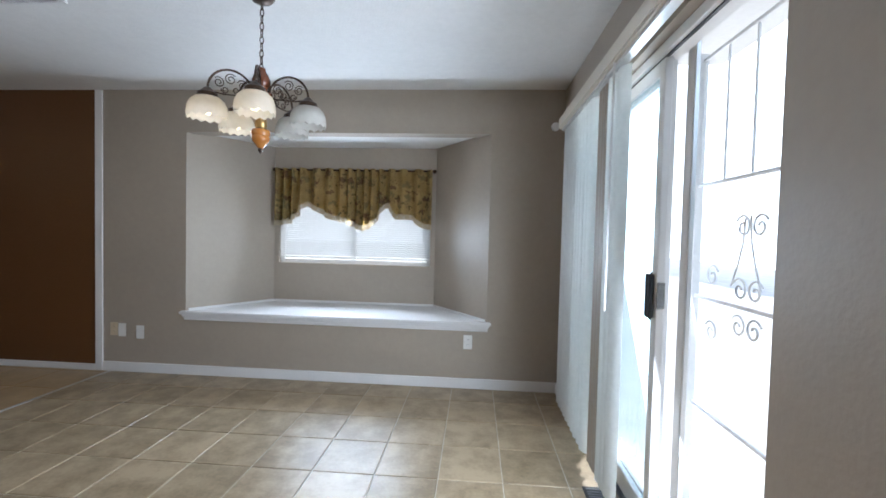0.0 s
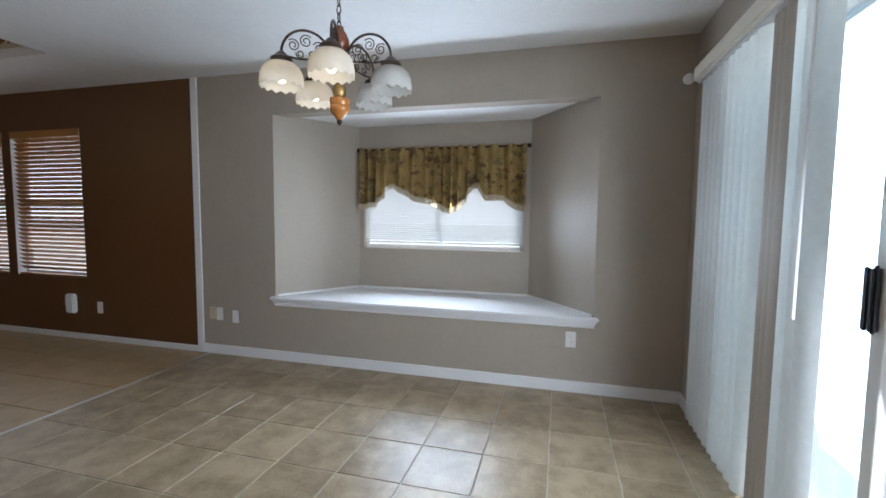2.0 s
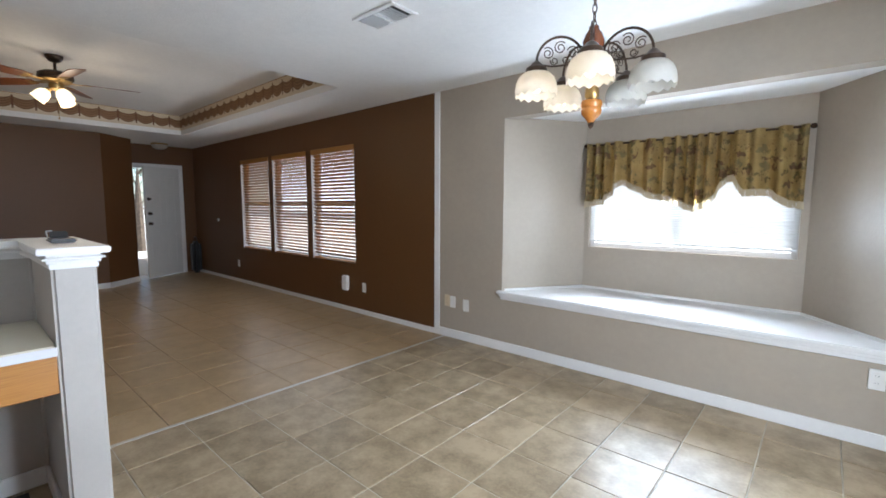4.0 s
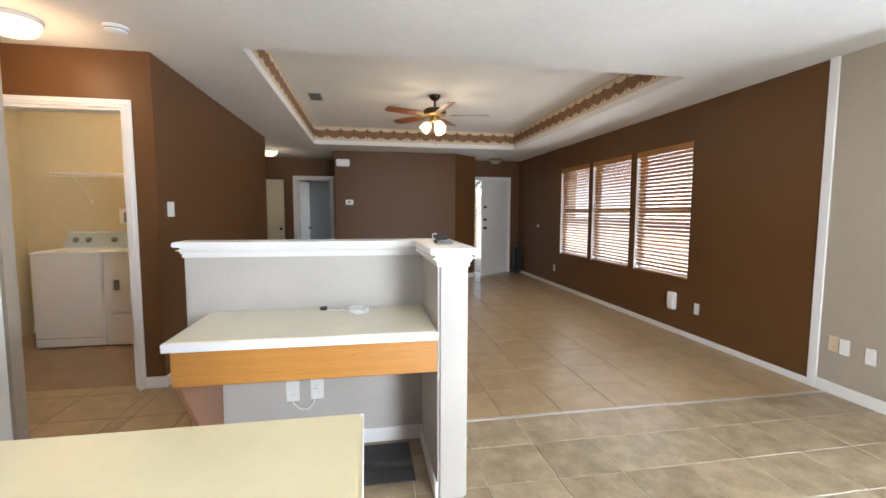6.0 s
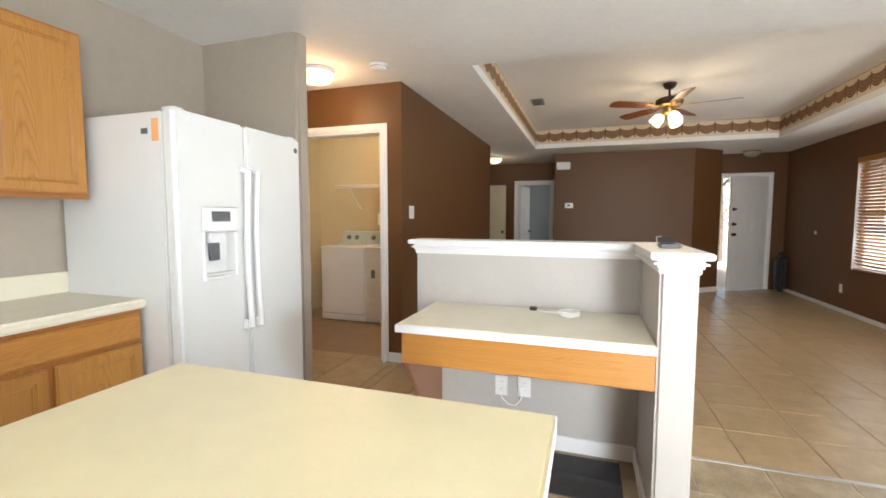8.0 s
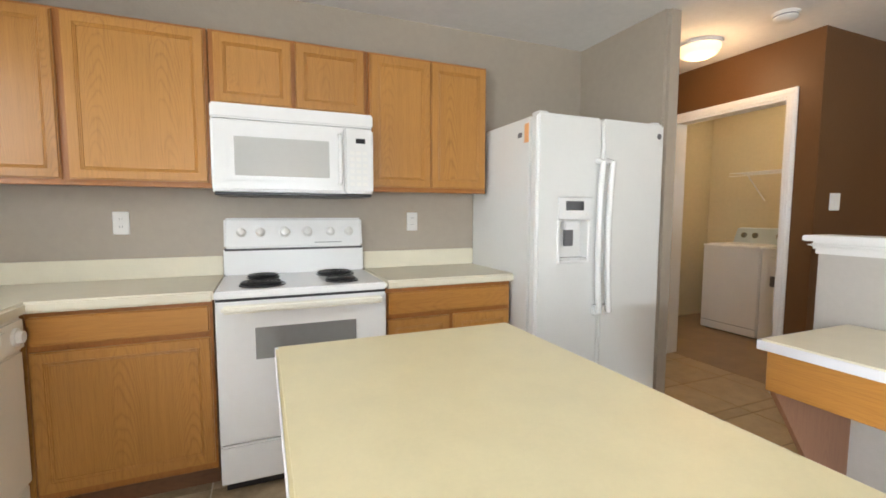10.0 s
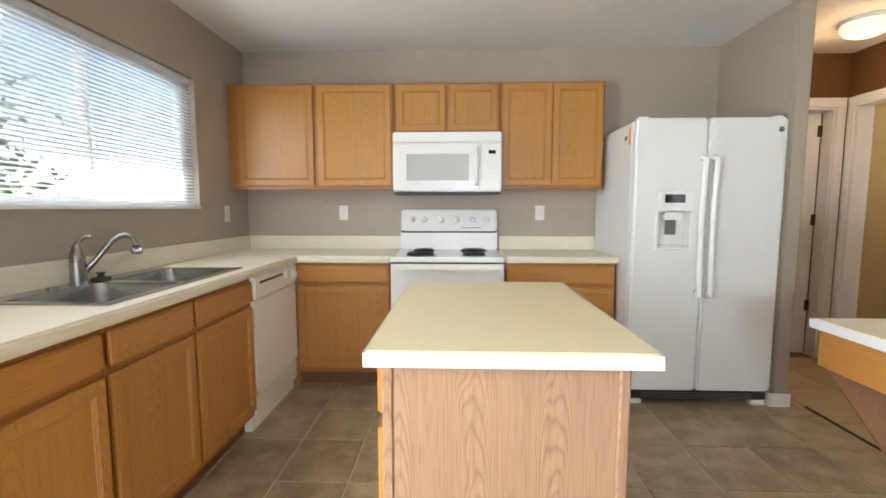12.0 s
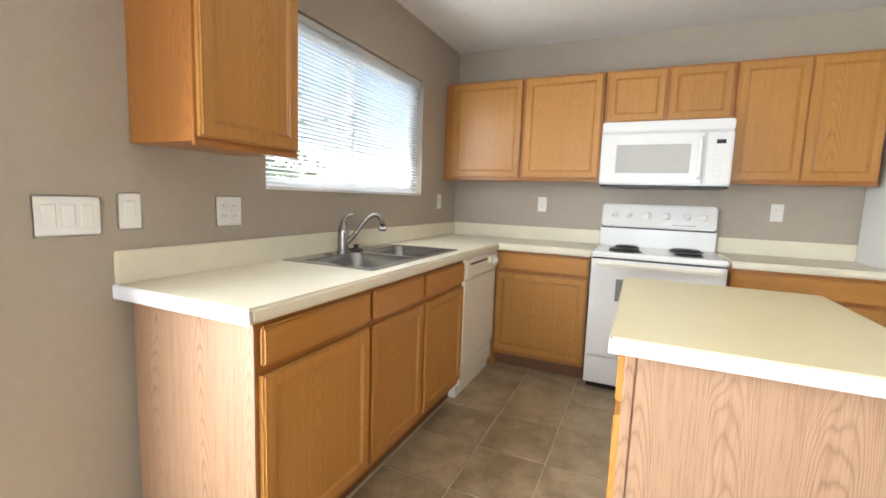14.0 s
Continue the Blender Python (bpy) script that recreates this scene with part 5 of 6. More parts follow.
part("head_gap", b_box(XE + 0.062, XE + 0.075, Y0 + 0.04, Y1 - 0.04, ZT - 0.052, ZT - 0.044), BLACK, th)


def glass_panel(nm, x, y0, y1, st=0.055):
    lf = part(nm, b_box(x - 0.016, x + 0.016, y0, y0 + st, 0.03, ZT - 0.05, 0.003), WHITE, th)
    part("stile", b_box(x - 0.016, x + 0.016, y1 - st, y1, 0.03, ZT - 0.05, 0.003), WHITE, lf)
    part("rail", b_box(x - 0.016, x + 0.016, y0 + st, y1 - st, 0.03, 0.12, 0.003), WHITE, lf)
    part("rail", b_box(x - 0.016, x + 0.016, y0 + st, y1 - st, ZT - 0.11, ZT - 0.05, 0.003), WHITE, lf)
    g = part("pane", b_box(x - 0.003, x + 0.003, y0 + st, y1 - st, 0.12, ZT - 0.11), PANE_BLUE if nm == "sliding_panel" else PANE, lf, "blue-tinted glass pane" if nm == "sliding_panel" else "clear glass pane")
    g.visible_shadow = False
    return lf


lf = glass_panel("sliding_panel", XE + 0.078, 2.50, 3.43)
glass_panel("fixed_panel", XE + 0.113, 2.54, 3.465)
bm = b_box(XE + 0.036, XE + 0.06, 2.515, 2.538, 0.93, 1.13, 0.008, 2)
box(bm, XE + 0.036, XE + 0.044, 2.538, 2.562, 0.935, 1.125, 0.005, 2)
part("handle", bm, BLACK, lf, "black pull handle")
part("latch", b_box(XE + 0.062, XE + 0.094, 2.494, 2.5005, 0.98, 1.09, 0.002), STEEL, lf)

sc = part("screen_stile", b_box(XE + 0.142, XE + 0.165, 2.43, 2.487, 0.02, ZT - 0.01, 0.002), WHITE, th)
part("seal", b_box(XE + 0.145, XE + 0.16, 2.422, 2.428, 0.02, ZT - 0.01), ALU, sc, "grey rubber seal")

# vertical blind drawn to one side
th = thing("vertical_blind", (1.16, 2.7, 2.03), "white vertical blind drawn aside from the patio door", "blind")
bm = b_box(1.118, 1.20, 1.50, 3.84, 2.035, 2.115, 0.008, 2)
part("headrail", bm, plain("beige_valance_strip", (0.62, 0.57, 0.48), 0.5, vary=0.03), th)
part("track", b_box(1.14, 1.18, 1.52, 3.82, 2.02, 2.0365), ALU, th)
part("end_cap", placed(lathe(bmesh.new(), [(0.03, 0), (0.03, 0.02), (0.022, 0.034), (0, 0.036)], segs=16), pose(1.10, 3.845, 2.06, -90, 0, 0)), WHITE, th, smooth=True)


def vane(y, turn, material, w=0.089):
    bm = bmesh.new()
    n = 6
    cols = []
    for k in range(n + 1):
        s = k / n - 0.5
        cols.append([bm.verts.new((s * w, 0.014 * (1 - 4 * s * s) + o, z)) for z in (0.09, 2.02) for o in (0, 0.001)])
    for a, c in zip(cols, cols[1:]):
        bm.faces.new((a[0], c[0], c[2], a[2]))
        bm.faces.new((a[1], a[3], c[3], c[1]))
        bm.faces.new((a[0], a[1], c[1], c[0]))
        bm.faces.new((a[2], c[2], c[3], a[3]))
    bm.faces.new((cols[0][0], cols[0][2], cols[0][3], cols[0][1]))
    bm.faces.new((cols[-1][0], cols[-1][1], cols[-1][3], cols[-1][2]))
    placed(bm, pose(1.178, y, 0, 0, 0, turn))
    part("vane", bm, material, th, smooth=True)


for k in range(10):
    vane(3.74 - k * 0.076, 126 + 3 * math.sin(k * 2.1), VANE)
# stand-in for the tan strip: flat vanes with shade put into their colour
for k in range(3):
    vane(2.955 - k * 0.05, 92 + 3 * k, VANE_SHADED)
for k in range(3):
    vane(2.75 - k * 0.06, 118 - 3 * k, VANE)
part("wand", tube(bmesh.new(), [(1.12, 2.59, 2.02), (1.115, 2.588, 0.95)], 0.005, 8), WHITE, th, smooth=True)

# ---------------------------------------------------------------- chandelier
CX, CY = -0.555, 2.80
th = thing("chandelier", (CX, CY, H), "wood and bronze chandelier with five frosted glass shades", "chandelier")
part("canopy", lathe(bmesh.new(), [(0.062, -0.001), (0.06, -0.012), (0.045, -0.028), (0.018, -0.036), (0, -0.037)], (CX, CY, H), 24), BRONZE, th, smooth=True)
z = H - 0.03
k = 0
while z > 2.10:
    pts = []
    for i in range(12):
        a = 2 * math.pi * i / 12
        px, pz = 0.009 * math.cos(a), 0.021 * math.sin(a)
        pts.append((CX + (px if k % 2 else 0), CY + (0 if k % 2 else px), z - 0.018 + pz))
    part("chain_link", tube(bmesh.new(), pts, 0.0028, 6, closed=True), BRONZE, th, smooth=True)
    z -= 0.034
    k += 1
part("wood_column", lathe(bmesh.new(), [(0.0, 2.085), (0.02, 2.08), (0.022, 2.065), (0.034, 2.05), (0.045, 2.02), (0.042, 1.995), (0.03, 1.98), (0.036, 1.965), (0.05, 1.955), (0.05, 1.93), (0.03, 1.915), (0.022, 1.88), (0.022, 1.83)], (CX, CY, 0), 24), CHERRY, th, "turned red-brown wooden column", smooth=True)
part("hub", lathe(bmesh.new(), [(0.024, 1.83), (0.03, 1.82), (0.03, 1.79), (0.024, 1.78)], (CX, CY, 0), 24), BRASS, th, "brass hub", smooth=True)
part("wood_drop", lathe(bmesh.new(), [(0.024, 1.78), (0.042, 1.772), (0.046, 1.755), (0.04, 1.742), (0.044, 1.732), (0.04, 1.715), (0.022, 1.695), (0.012, 1.68)], (CX, CY, 0), 24), AMBERWOOD, th, "turned orange-brown wooden drop", smooth=True)
part("finial", lathe(bmesh.new(), [(0.01, 1.682), (0.014, 1.672), (0.008, 1.662), (0, 1.652)], (CX, CY, 0), 16), BRONZE, th, smooth=True)
R = 0.24


def spiral(c, r0, r1, a0, turns, u, n=18):
    out = []
    for i in range(n + 1):
        t = i / n
        a = a0 + turns * 2 * math.pi * t
        r = r0 + (r1 - r0) * t
        out.append(Vector((CX, CY, 0)) + u * (c[0] + r * math.cos(a)) + Vector((0, 0, c[1] + r * math.sin(a))))
    return out


for k in range(5):
    ang = radians(-69 + 72 * k)
    u = Vector((math.cos(ang), math.sin(ang), 0))
    lit = k in (0, 4, 3)
    pts = []
    for i in range(17):
        a = math.pi * (1 - i / 16)
        pts.append(Vector((CX, CY, 0)) + u * (0.138 + 0.102 * math.cos(a)) + Vector((0, 0, 1.935 + 0.105 * math.sin(a))))
    arm = part("arm", tube(bmesh.new(), pts, 0.0055, 8), BRONZE, th, "bronze scrollwork arm", smooth=True)
    bm = bmesh.new()
    for c, r0, a0, tn in (((0.085, 1.975), 0.028, 0.4, 1.6), ((0.14, 1.995), 0.028, 2.4, -1.6), ((0.192, 1.972), 0.026, 0.8, 1.6), ((0.115, 1.945), 0.017, 3.0, 1.3), ((0.165, 1.94), 0.017, 0.2, -1.3)):
        tube(bm, spiral(c, r0, 0.007, a0, tn, u), 0.0026, 5)
    tube(bm, [Vector((CX, CY, 0)) + u * s + Vector((0, 0, zz)) for s, zz in ((0.045, 1.93), (0.10, 1.925), (0.17, 1.918), (0.23, 1.925))], 0.0035, 6)
    part("scroll", bm, BRONZE, arm, smooth=True)
    c = Vector((CX, CY, 0)) + u * R
    part("fitter", lathe(bmesh.new(), [(0.008, 1.94), (0.016, 1.935), (0.03, 1.92), (0.044, 1.91), (0.047, 1.892), (0.042, 1.889), (0.0, 1.892)], (c.x, c.y, 0), 22), BRONZE, arm, smooth=True)
    prof = [(0.034, 1.895), (0.056, 1.888), (0.075, 1.87), (0.086, 1.845), (0.09, 1.815), (0.089, 1.793)]
    full = prof + [(r - 0.003, zz + 0.001) for r, zz in prof[::-1]]

    def rim(a, i):
        return 0.006 * math.cos(a * 14) if i in (5, 6) else 0.0
    bm = lathe(bmesh.new(), full, (c.x, c.y, 0), 56, rim)
    for f in [f for f in bm.faces if len(f.verts) > 8]:
        bm.faces.remove(f)
    part("shade", bm, FROST, arm, "lit frosted glass shade with scalloped rim" if lit else "unlit frosted glass shade with scalloped rim", smooth=True)
    bulb = lathe(bmesh.new(), [(0.012, 1.9), (0.014, 1.875), (0.02, 1.86), (0.024, 1.84), (0.02, 1.82), (0.01, 1.81), (0, 1.808)], (c.x, c.y, 0), 16)
    part("bulb", bulb, BULB if lit else FROST, arm, "glowing bulb" if lit else "unlit bulb", smooth=True)
    if lit:
        point_lamp("chandelier_light", (c.x, c.y, 1.80), 0.4, WARM, 0.03)

# ---------------------------------------------------------------- ceiling fan
FXC, FYC = -5.405, 1.70
th = thing("ceiling_fan", (FXC, FYC, TZ), "bronze and brass ceiling fan with wooden blades and lit shades", "ceiling fan")
part("canopy", lathe(bmesh.new(), [(0.07, 2.739), (0.068, 2.72), (0.05, 2.69), (0.024, 2.675), (0, 2.675)], (FXC, FYC, 0), 24), BRONZE, th, smooth=True)
part("downrod", tube(bmesh.new(), [(FXC, FYC, 2.68), (FXC, FYC, 2.59)], 0.012, 10), BRONZE, th, smooth=True)
part("motor_housing", lathe(bmesh.new(), [(0.02, 2.60), (0.06, 2.595), (0.10, 2.585), (0.135, 2.565), (0.14, 2.53), (0.125, 2.51), (0.07, 2.50), (0, 2.50)], (FXC, FYC, 0), 32), BRONZE, th, smooth=True)
part("brass_band", lathe(bmesh.new(), [(0.118, 2.512), (0.125, 2.505), (0.11, 2.49), (0.06, 2.485), (0, 2.485)], (FXC, FYC, 0), 32), BRASS, th, "brass band", smooth=True)
part("switch_housing", lathe(bmesh.new(), [(0.055, 2.485), (0.06, 2.45), (0.05, 2.425), (0.02, 2.41), (0, 2.41)], (FXC, FYC, 0), 24), BRASS, th, smooth=True)
for k in range(5):
    m = pose(FXC, FYC, 2.50, 0, 0, 78 + 72 * k) @ pose(0, 0, 0, 12, 0, 0)
    bm = bmesh.new()
    outline = [(0.20, -0.045), (0.30, -0.062), (0.60, -0.07), (0.655, -0.055), (0.67, 0), (0.655, 0.055), (0.60, 0.07), (0.30, 0.062), (0.20, 0.045)]
    prism(bm, outline, -0.003, 0.003)
    blade = part("blade", placed(bm, m), BLADE, th, "reddish wooden blade")
    bm = b_box(0.09, 0.25, -0.016, 0.016, -0.009, -0.0035, 0.003)
    box(bm, 0.22, 0.27, -0.04, 0.04, -0.008, -0.0032, 0.003)
    part("blade_iron", placed(bm, m), BRASS, blade)
for k in range(3):
    ang = radians(20 + 120 * k)
    d = Vector((math.cos(ang), math.sin(ang), 0))
    tiltm = Matrix.Translation(Vector((FXC, FYC, 2.425)) + d * 0.05) @ Matrix.Rotation(math.atan2(d.y, d.x), 4, "Z") @ pose(0, 0, 0, 0, 138, 0)
    bm = lathe(bmesh.new(), [(0.02, 0.0), (0.024, 0.03), (0.0, 0.031)], segs=14)
    ft = part("lamp_holder", placed(bm, tiltm), BRASS, th, smooth=True)
    bm = lathe(bmesh.new(), [(0.026, 0.025), (0.05, 0.05), (0.062, 0.09), (0.06, 0.125), (0.066, 0.145), (0.0, 0.135)], segs=24)
    part("shade", placed(bm, tiltm), FANLIGHT, ft, "glowing white glass shade", smooth=True)
point_lamp("fan_light", (FXC, FYC, 2.20), 8, WARM, 0.3)
part("pull_chain", tube(bmesh.new(), [(FXC + 0.03, FYC, 2.41), (FXC + 0.03, FYC, 2.16)], 0.0018, 5), BRASS, th)
part("pull_knob", lathe(bmesh.new(), [(0, 2.165), (0.007, 2.158), (0.007, 2.145), (0, 2.138)], (FXC + 0.03, FYC, 0), 10), BRASS, th, smooth=True)


# ---------------------------------------------------------------- ceiling fittings
def dome_light(x, y, r, lit, label):
    th = thing("ceiling_light", (x, y, H), label, "ceiling light", "flush ceiling lights")
    part("base", lathe(bmesh.new(), [(r * 1.04, -0.0005), (r * 1.05, -0.018), (r * 0.98, -0.026), (0, -0.026)], (x, y, H), 32), WHITE if lit else BRASS, th, smooth=True)
    part("dome", lathe(bmesh.new(), [(r * 0.99, -0.02), (r * 0.97, -0.045), (r * 0.82, -0.08), (r * 0.5, -0.1), (0, -0.108)], (x, y, H), 32), DOME if lit else FROST, th, "glowing glass dome" if lit else "unlit glass dome", smooth=True)


dome_light(-3.06, -1.16, 0.135, True, "round glowing flush light in the passage")
point_lamp("passage_light", (-3.06, -1.16, 2.26), 3.5, (1.0, 0.64, 0.34), 0.1)
dome_light(-8.50, -0.86, 0.14, True, "round glowing flush light in the hallway")
point_lamp("hall_light", (-8.50, -0.86, 2.26), 1.6, WARM, 0.1)
dome_light(-8.95, 3.55, 0.13, False, "unlit brass flush light in the entry")
dome_light(-4.5, -1.7, 0.14, True, "round glowing flush light in the laundry")
point_lamp("laundry_light", (-4.5, -1.7, 2.26), 5.5, WARM, 0.1)


def smoke_detector(x, y):
    th = thing("smoke_detector", (x, y, H), "round white smoke detector on the ceiling", "smoke detector")
    part("base", lathe(bmesh.new(), [(0.07, -0.0005), (0.07, -0.012), (0, -0.012)], (x, y, H), 28), PLATE, th, smooth=True)
    part("cover", lathe(bmesh.new(), [(0.062, -0.011), (0.062, -0.03), (0.05, -0.042), (0.02, -0.046), (0, -0.046)], (x, y, H), 28), PLATE, th, smooth=True)
    part("vent_ring", lathe(bmesh.new(), [(0.0625, -0.018), (0.063, -0.019), (0.063, -0.023), (0.0625, -0.024)], (x, y, H), 28), BLACKPRINT, th)


smoke_detector(-3.10, -0.64)


def air_vent(x, y, z, w, d, label, paint=None):
    paint = paint or WHITE
    th = thing("ceiling_vent", (x, y, z), label, "air vent", "ceiling vents")
    # near-black sheet gives the shade seen between the slats
    part("duct_shade", b_box(x - w / 2 + 0.02, x + w / 2 - 0.02, y - d / 2 + 0.02, y + d / 2 - 0.02, z - 0.003, z - 0.0005), SHADOWGAP, th)
    for a in ((x - w / 2, x + w / 2, y - d / 2, y - d / 2 + 0.028), (x - w / 2, x + w / 2, y + d / 2 - 0.028, y + d / 2), (x - w / 2, x - w / 2 + 0.028, y - d / 2 + 0.028, y + d / 2 - 0.028), (x + w / 2 - 0.028, x + w / 2, y - d / 2 + 0.028, y + d / 2 - 0.028)):
        part("frame", b_box(*a, z - 0.012, z - 0.0005, 0.003), paint, th)
    n = int((w - 0.06) / 0.022)
    for k in range(n):
        xx = x - w / 2 + 0.035 + k * 0.022
        part("slat", placed(b_box(-0.001, 0.001, y - d / 2 + 0.028, y + d / 2 - 0.028, -0.01, 0.01), pose(xx, 0, z - 0.011, 0, -34, 0)), paint, th)
    part("damper", b_box(x - 0.012, x + 0.012, y - d / 2 + 0.02, y + d / 2 - 0.02, z - 0.014, z - 0.002), paint, th)


air_vent(-1.805, 2.722, H, 0.36, 0.21, "white louvred air vent in the dining ceiling")
air_vent(-5.72, 0.26, TZ, 0.30, 0.15, "grey louvred air vent in the tray ceiling", plain("grey_vent_paint", (0.2, 0.19, 0.17), 0.5))

# ---------------------------------------------------------------- laundry
def machine(nm, label, y0, y1, kind):
    x0, x1 = -5.325, -4.68
    th = thing(nm, ((x0 + x1) / 2, (y0 + y1) / 2, 0), label, nm.replace("_", " "))
    part("body", b_box(x0, x1, y0, y1, 0.015, 0.905, 0.01, 2), ENAMEL, th)
    part("top", b_box(x0, x1 + 0.008, y0 - 0.003, y1 + 0.003, 0.905, 0.928, 0.008, 3), ENAMEL, th)
    part("feet", b_box(x0 + 0.04, x1 - 0.04, y0 + 0.04, y1 - 0.04, 0, 0.016), BLACK, th)
    bm = prism(bmesh.new(), [(x0, 0.928), (x0 + 0.17, 0.928), (x0 + 0.10, 1.09), (x0 + 0.02, 1.10), (x0, 1.09)], y0 + 0.005, y1 - 0.005)
    placed(bm, Matrix(((1, 0, 0, 0), (0, 0, 1, 0), (0, 1, 0, 0), (0, 0, 0, 1))))
    con = part("console", bm, plain("blue_grey_console", (0.42, 0.48, 0.5), 0.35, vary=0.03), th, "pale blue-grey control console")
    for y in (y0 + 0.10, y0 + 0.22, y1 - 0.13):
        kn = lathe(bmesh.new(), [(0.032, 0), (0.03, 0.008), (0.022, 0.01), (0.02, 0.028), (0, 0.03)], segs=20)
        part("dial", placed(kn, pose(x0 + 0.132, y, 1.015, 0, 67, 0)), STEEL, con, smooth=True)
    if kind == "dryer":
        d = part("door", b_box(x1 - 0.001, x1 + 0.02, y0 + 0.08, y1 - 0.08, 0.33, 0.86, 0.012, 3), ENAMEL, th)
        part("door_pull", b_box(x1 + 0.016, x1 + 0.024, y0 + 0.10, y0 + 0.15, 0.56, 0.66, 0.004), BLACKPRINT, d, "dark recessed pull")
        part("lower_panel", b_box(x1 - 0.001, x1 + 0.006, y0 + 0.02, y1 - 0.02, 0.05, 0.30, 0.003), ENAMEL, th)
    else:
        part("kick_seam", b_box(x1 - 0.002, x1 + 0.002, y0 + 0.01, y1 - 0.01, 0.098, 0.102), BLACKPRINT, th)
        part("lid", b_box(x0 + 0.19, x1 - 0.03, y0 + 0.03, y1 - 0.03, 0.926, 0.936, 0.004), ENAMEL, th)


machine("washing_machine", "white top-loading washing machine in the laundry", -2.25, -1.655, "washer")
machine("clothes_dryer", "white front-door clothes dryer in the laundry", -1.645, -0.97, "dryer")
th = thing("wire_shelf", (-5.2, -1.5, 1.70), "white wire shelf on the laundry wall", "shelf")
for k in range(5):
    x = -5.335 + k * 0.075
    part("long_wire", tube(bmesh.new(), [(x, -2.25, 1.70), (x, -0.80, 1.70)], 0.004, 6), WHITE, th)
part("front_wire", tube(bmesh.new(), [(-5.035, -2.25, 1.665), (-5.035, -0.80, 1.665)], 0.004, 6), WHITE, th)
for k in range(37):
    y = -2.24 + k * 0.039
    part("cross_wire", tube(bmesh.new(), [(-5.345, y, 1.704), (-5.035, y, 1.704), (-5.035, y, 1.665)], 0.002, 4), WHITE, th)
for y in (-2.05, -1.2):
    part("brace", tube(bmesh.new(), [(-5.345, y, 1.40), (-5.04, y, 1.665)], 0.006, 6), WHITE, th)
th = thing("water_valve", (-5.345, -1.72, 1.24), "small dark water valve on the laundry wall", "valve")
part("box", b_box(-5.349, -5.335, -1.80, -1.66, 1.18, 1.34, 0.004), PLATE, th)
part("valve", tube(bmesh.new(), [(-5.335, -1.72, 1.30), (-5.30, -1.72, 1.30), (-5.295, -1.72, 1.20)], 0.014, 8), BLACKPRINT, th, smooth=True)


# ---------------------------------------------------------------- doors
def panelled_leaf(w, h, t=0.035):
    """Six-panel leaf from the hinge edge at the origin along +x, both faces moulded."""
    bm = b_box(0, w, -t / 2, t / 2, 0, h, 0.002)
    pw = (w - 0.36) / 2
    for x0 in (0.12, 0.24 + pw):
        for z0, z1 in ((0.20, 0.80), (0.95, 1.52), (1.62, 1.86)):
            for s in (-1, 1):
                y = s * t / 2
                for (a, c, d, e) in ((x0, x0 + pw, z0, z0 + 0.02), (x0, x0 + pw, z1 - 0.02, z1), (x0, x0 + 0.02, z0 + 0.02, z1 - 0.02), (x0 + pw - 0.02, x0 + pw, z0 + 0.02, z1 - 0.02)):
                    box(bm, a, c, min(y, y + s * 0.005), max(y, y + s * 0.005), d, e, 0.002)
                box(bm, x0 + 0.05, x0 + pw - 0.05, min(y, y + s * 0.004), max(y, y + s * 0.004), z0 + 0.05, z1 - 0.05, 0.003)
    return bm


def knob_set(parent, m, zs, material):
    for z, r in zs:
        bm = lathe(bmesh.new(), [(0.03, 0), (0.03, 0.006), (0.012, 0.01), (0.012, 0.03), (r, 0.038), (r, 0.052), (0, 0.06)], segs=18)
        part("door_knob", placed(bm, m @ pose(0, 0, z, 90, 0, 0)), material, parent, smooth=True)


def door(name, at, turn, w, h, label, paint, knobs, side):
    th = thing(name, at, label, "door")
    th["kind"] = "structure"
    m = pose(*at, 0, 0, turn)
    part("leaf", placed(panelled_leaf(w, h), m), paint, th)
    for s in side:
        knob_set(th, m @ pose(w - 0.065, s * 0.018, 0, 0, 0, 0 if s < 0 else 180), knobs, BRONZE)
    return th


door("door_2", (-9.275, 3.918, 0.012), -58, 0.80, 2.0, "white six-panel front door standing ajar", DOORPAINT, [(0.98, 0.026), (1.16, 0.022), (1.42, 0.015)], (-1, 1))
door("door_3", (-9.63, -1.535, 0.01), 90, 0.70, 1.975, "cream six-panel door, closed, in the hallway", DOORCREAM, [(0.95, 0.026)], (-1,))
door("door_4", (-9.76, -0.545, 0.01), 170, 0.66, 1.97, "white bedroom door standing open", DOORPAINT, [(0.95, 0.026)], (-1, 1))
dd = door("door_5", (-3.397, -1.895, 0.01), 0, 0.715, 1.995, "white passage door, closed", DOORPAINT, [(0.95, 0.026)], (1,))
for z in (0.42, 1.14, 1.86):
    part("hinge", b_box(-3.407, -3.372, -1.882, -1.868, z - 0.045, z + 0.045, 0.003), BRONZE, dd, "dark hinge")
# near-black strip that stands for the shade between leaf and jamb
part("hinge_gap_shade", b_box(-3.4065, -3.398, -1.905, -1.879, 0.012, 2.0), SHADOWGAP, dd, "dark strip painted as the shade in the hinge gap")
jamb("door_jamb_passage", "y", -1.92, -1.778, -3.425, -2.66, 2.03)
th = thing("umbrella_bag", (-9.05, 4.10, 0), "slim black bag standing in the entry corner", "bag")
part("bag", b_box(-9.16, -8.95, 4.02, 4.185, 0.0, 0.62, 0.05, 3), BLACK, th, smooth=True)
part("strap", tube(bmesh.new(), [(-9.12, 4.10, 0.60), (-9.10, 4.10, 0.70), (-9.02, 4.10, 0.71), (-8.99, 4.10, 0.60)], 0.01, 6), BLACK, th, smooth=True)

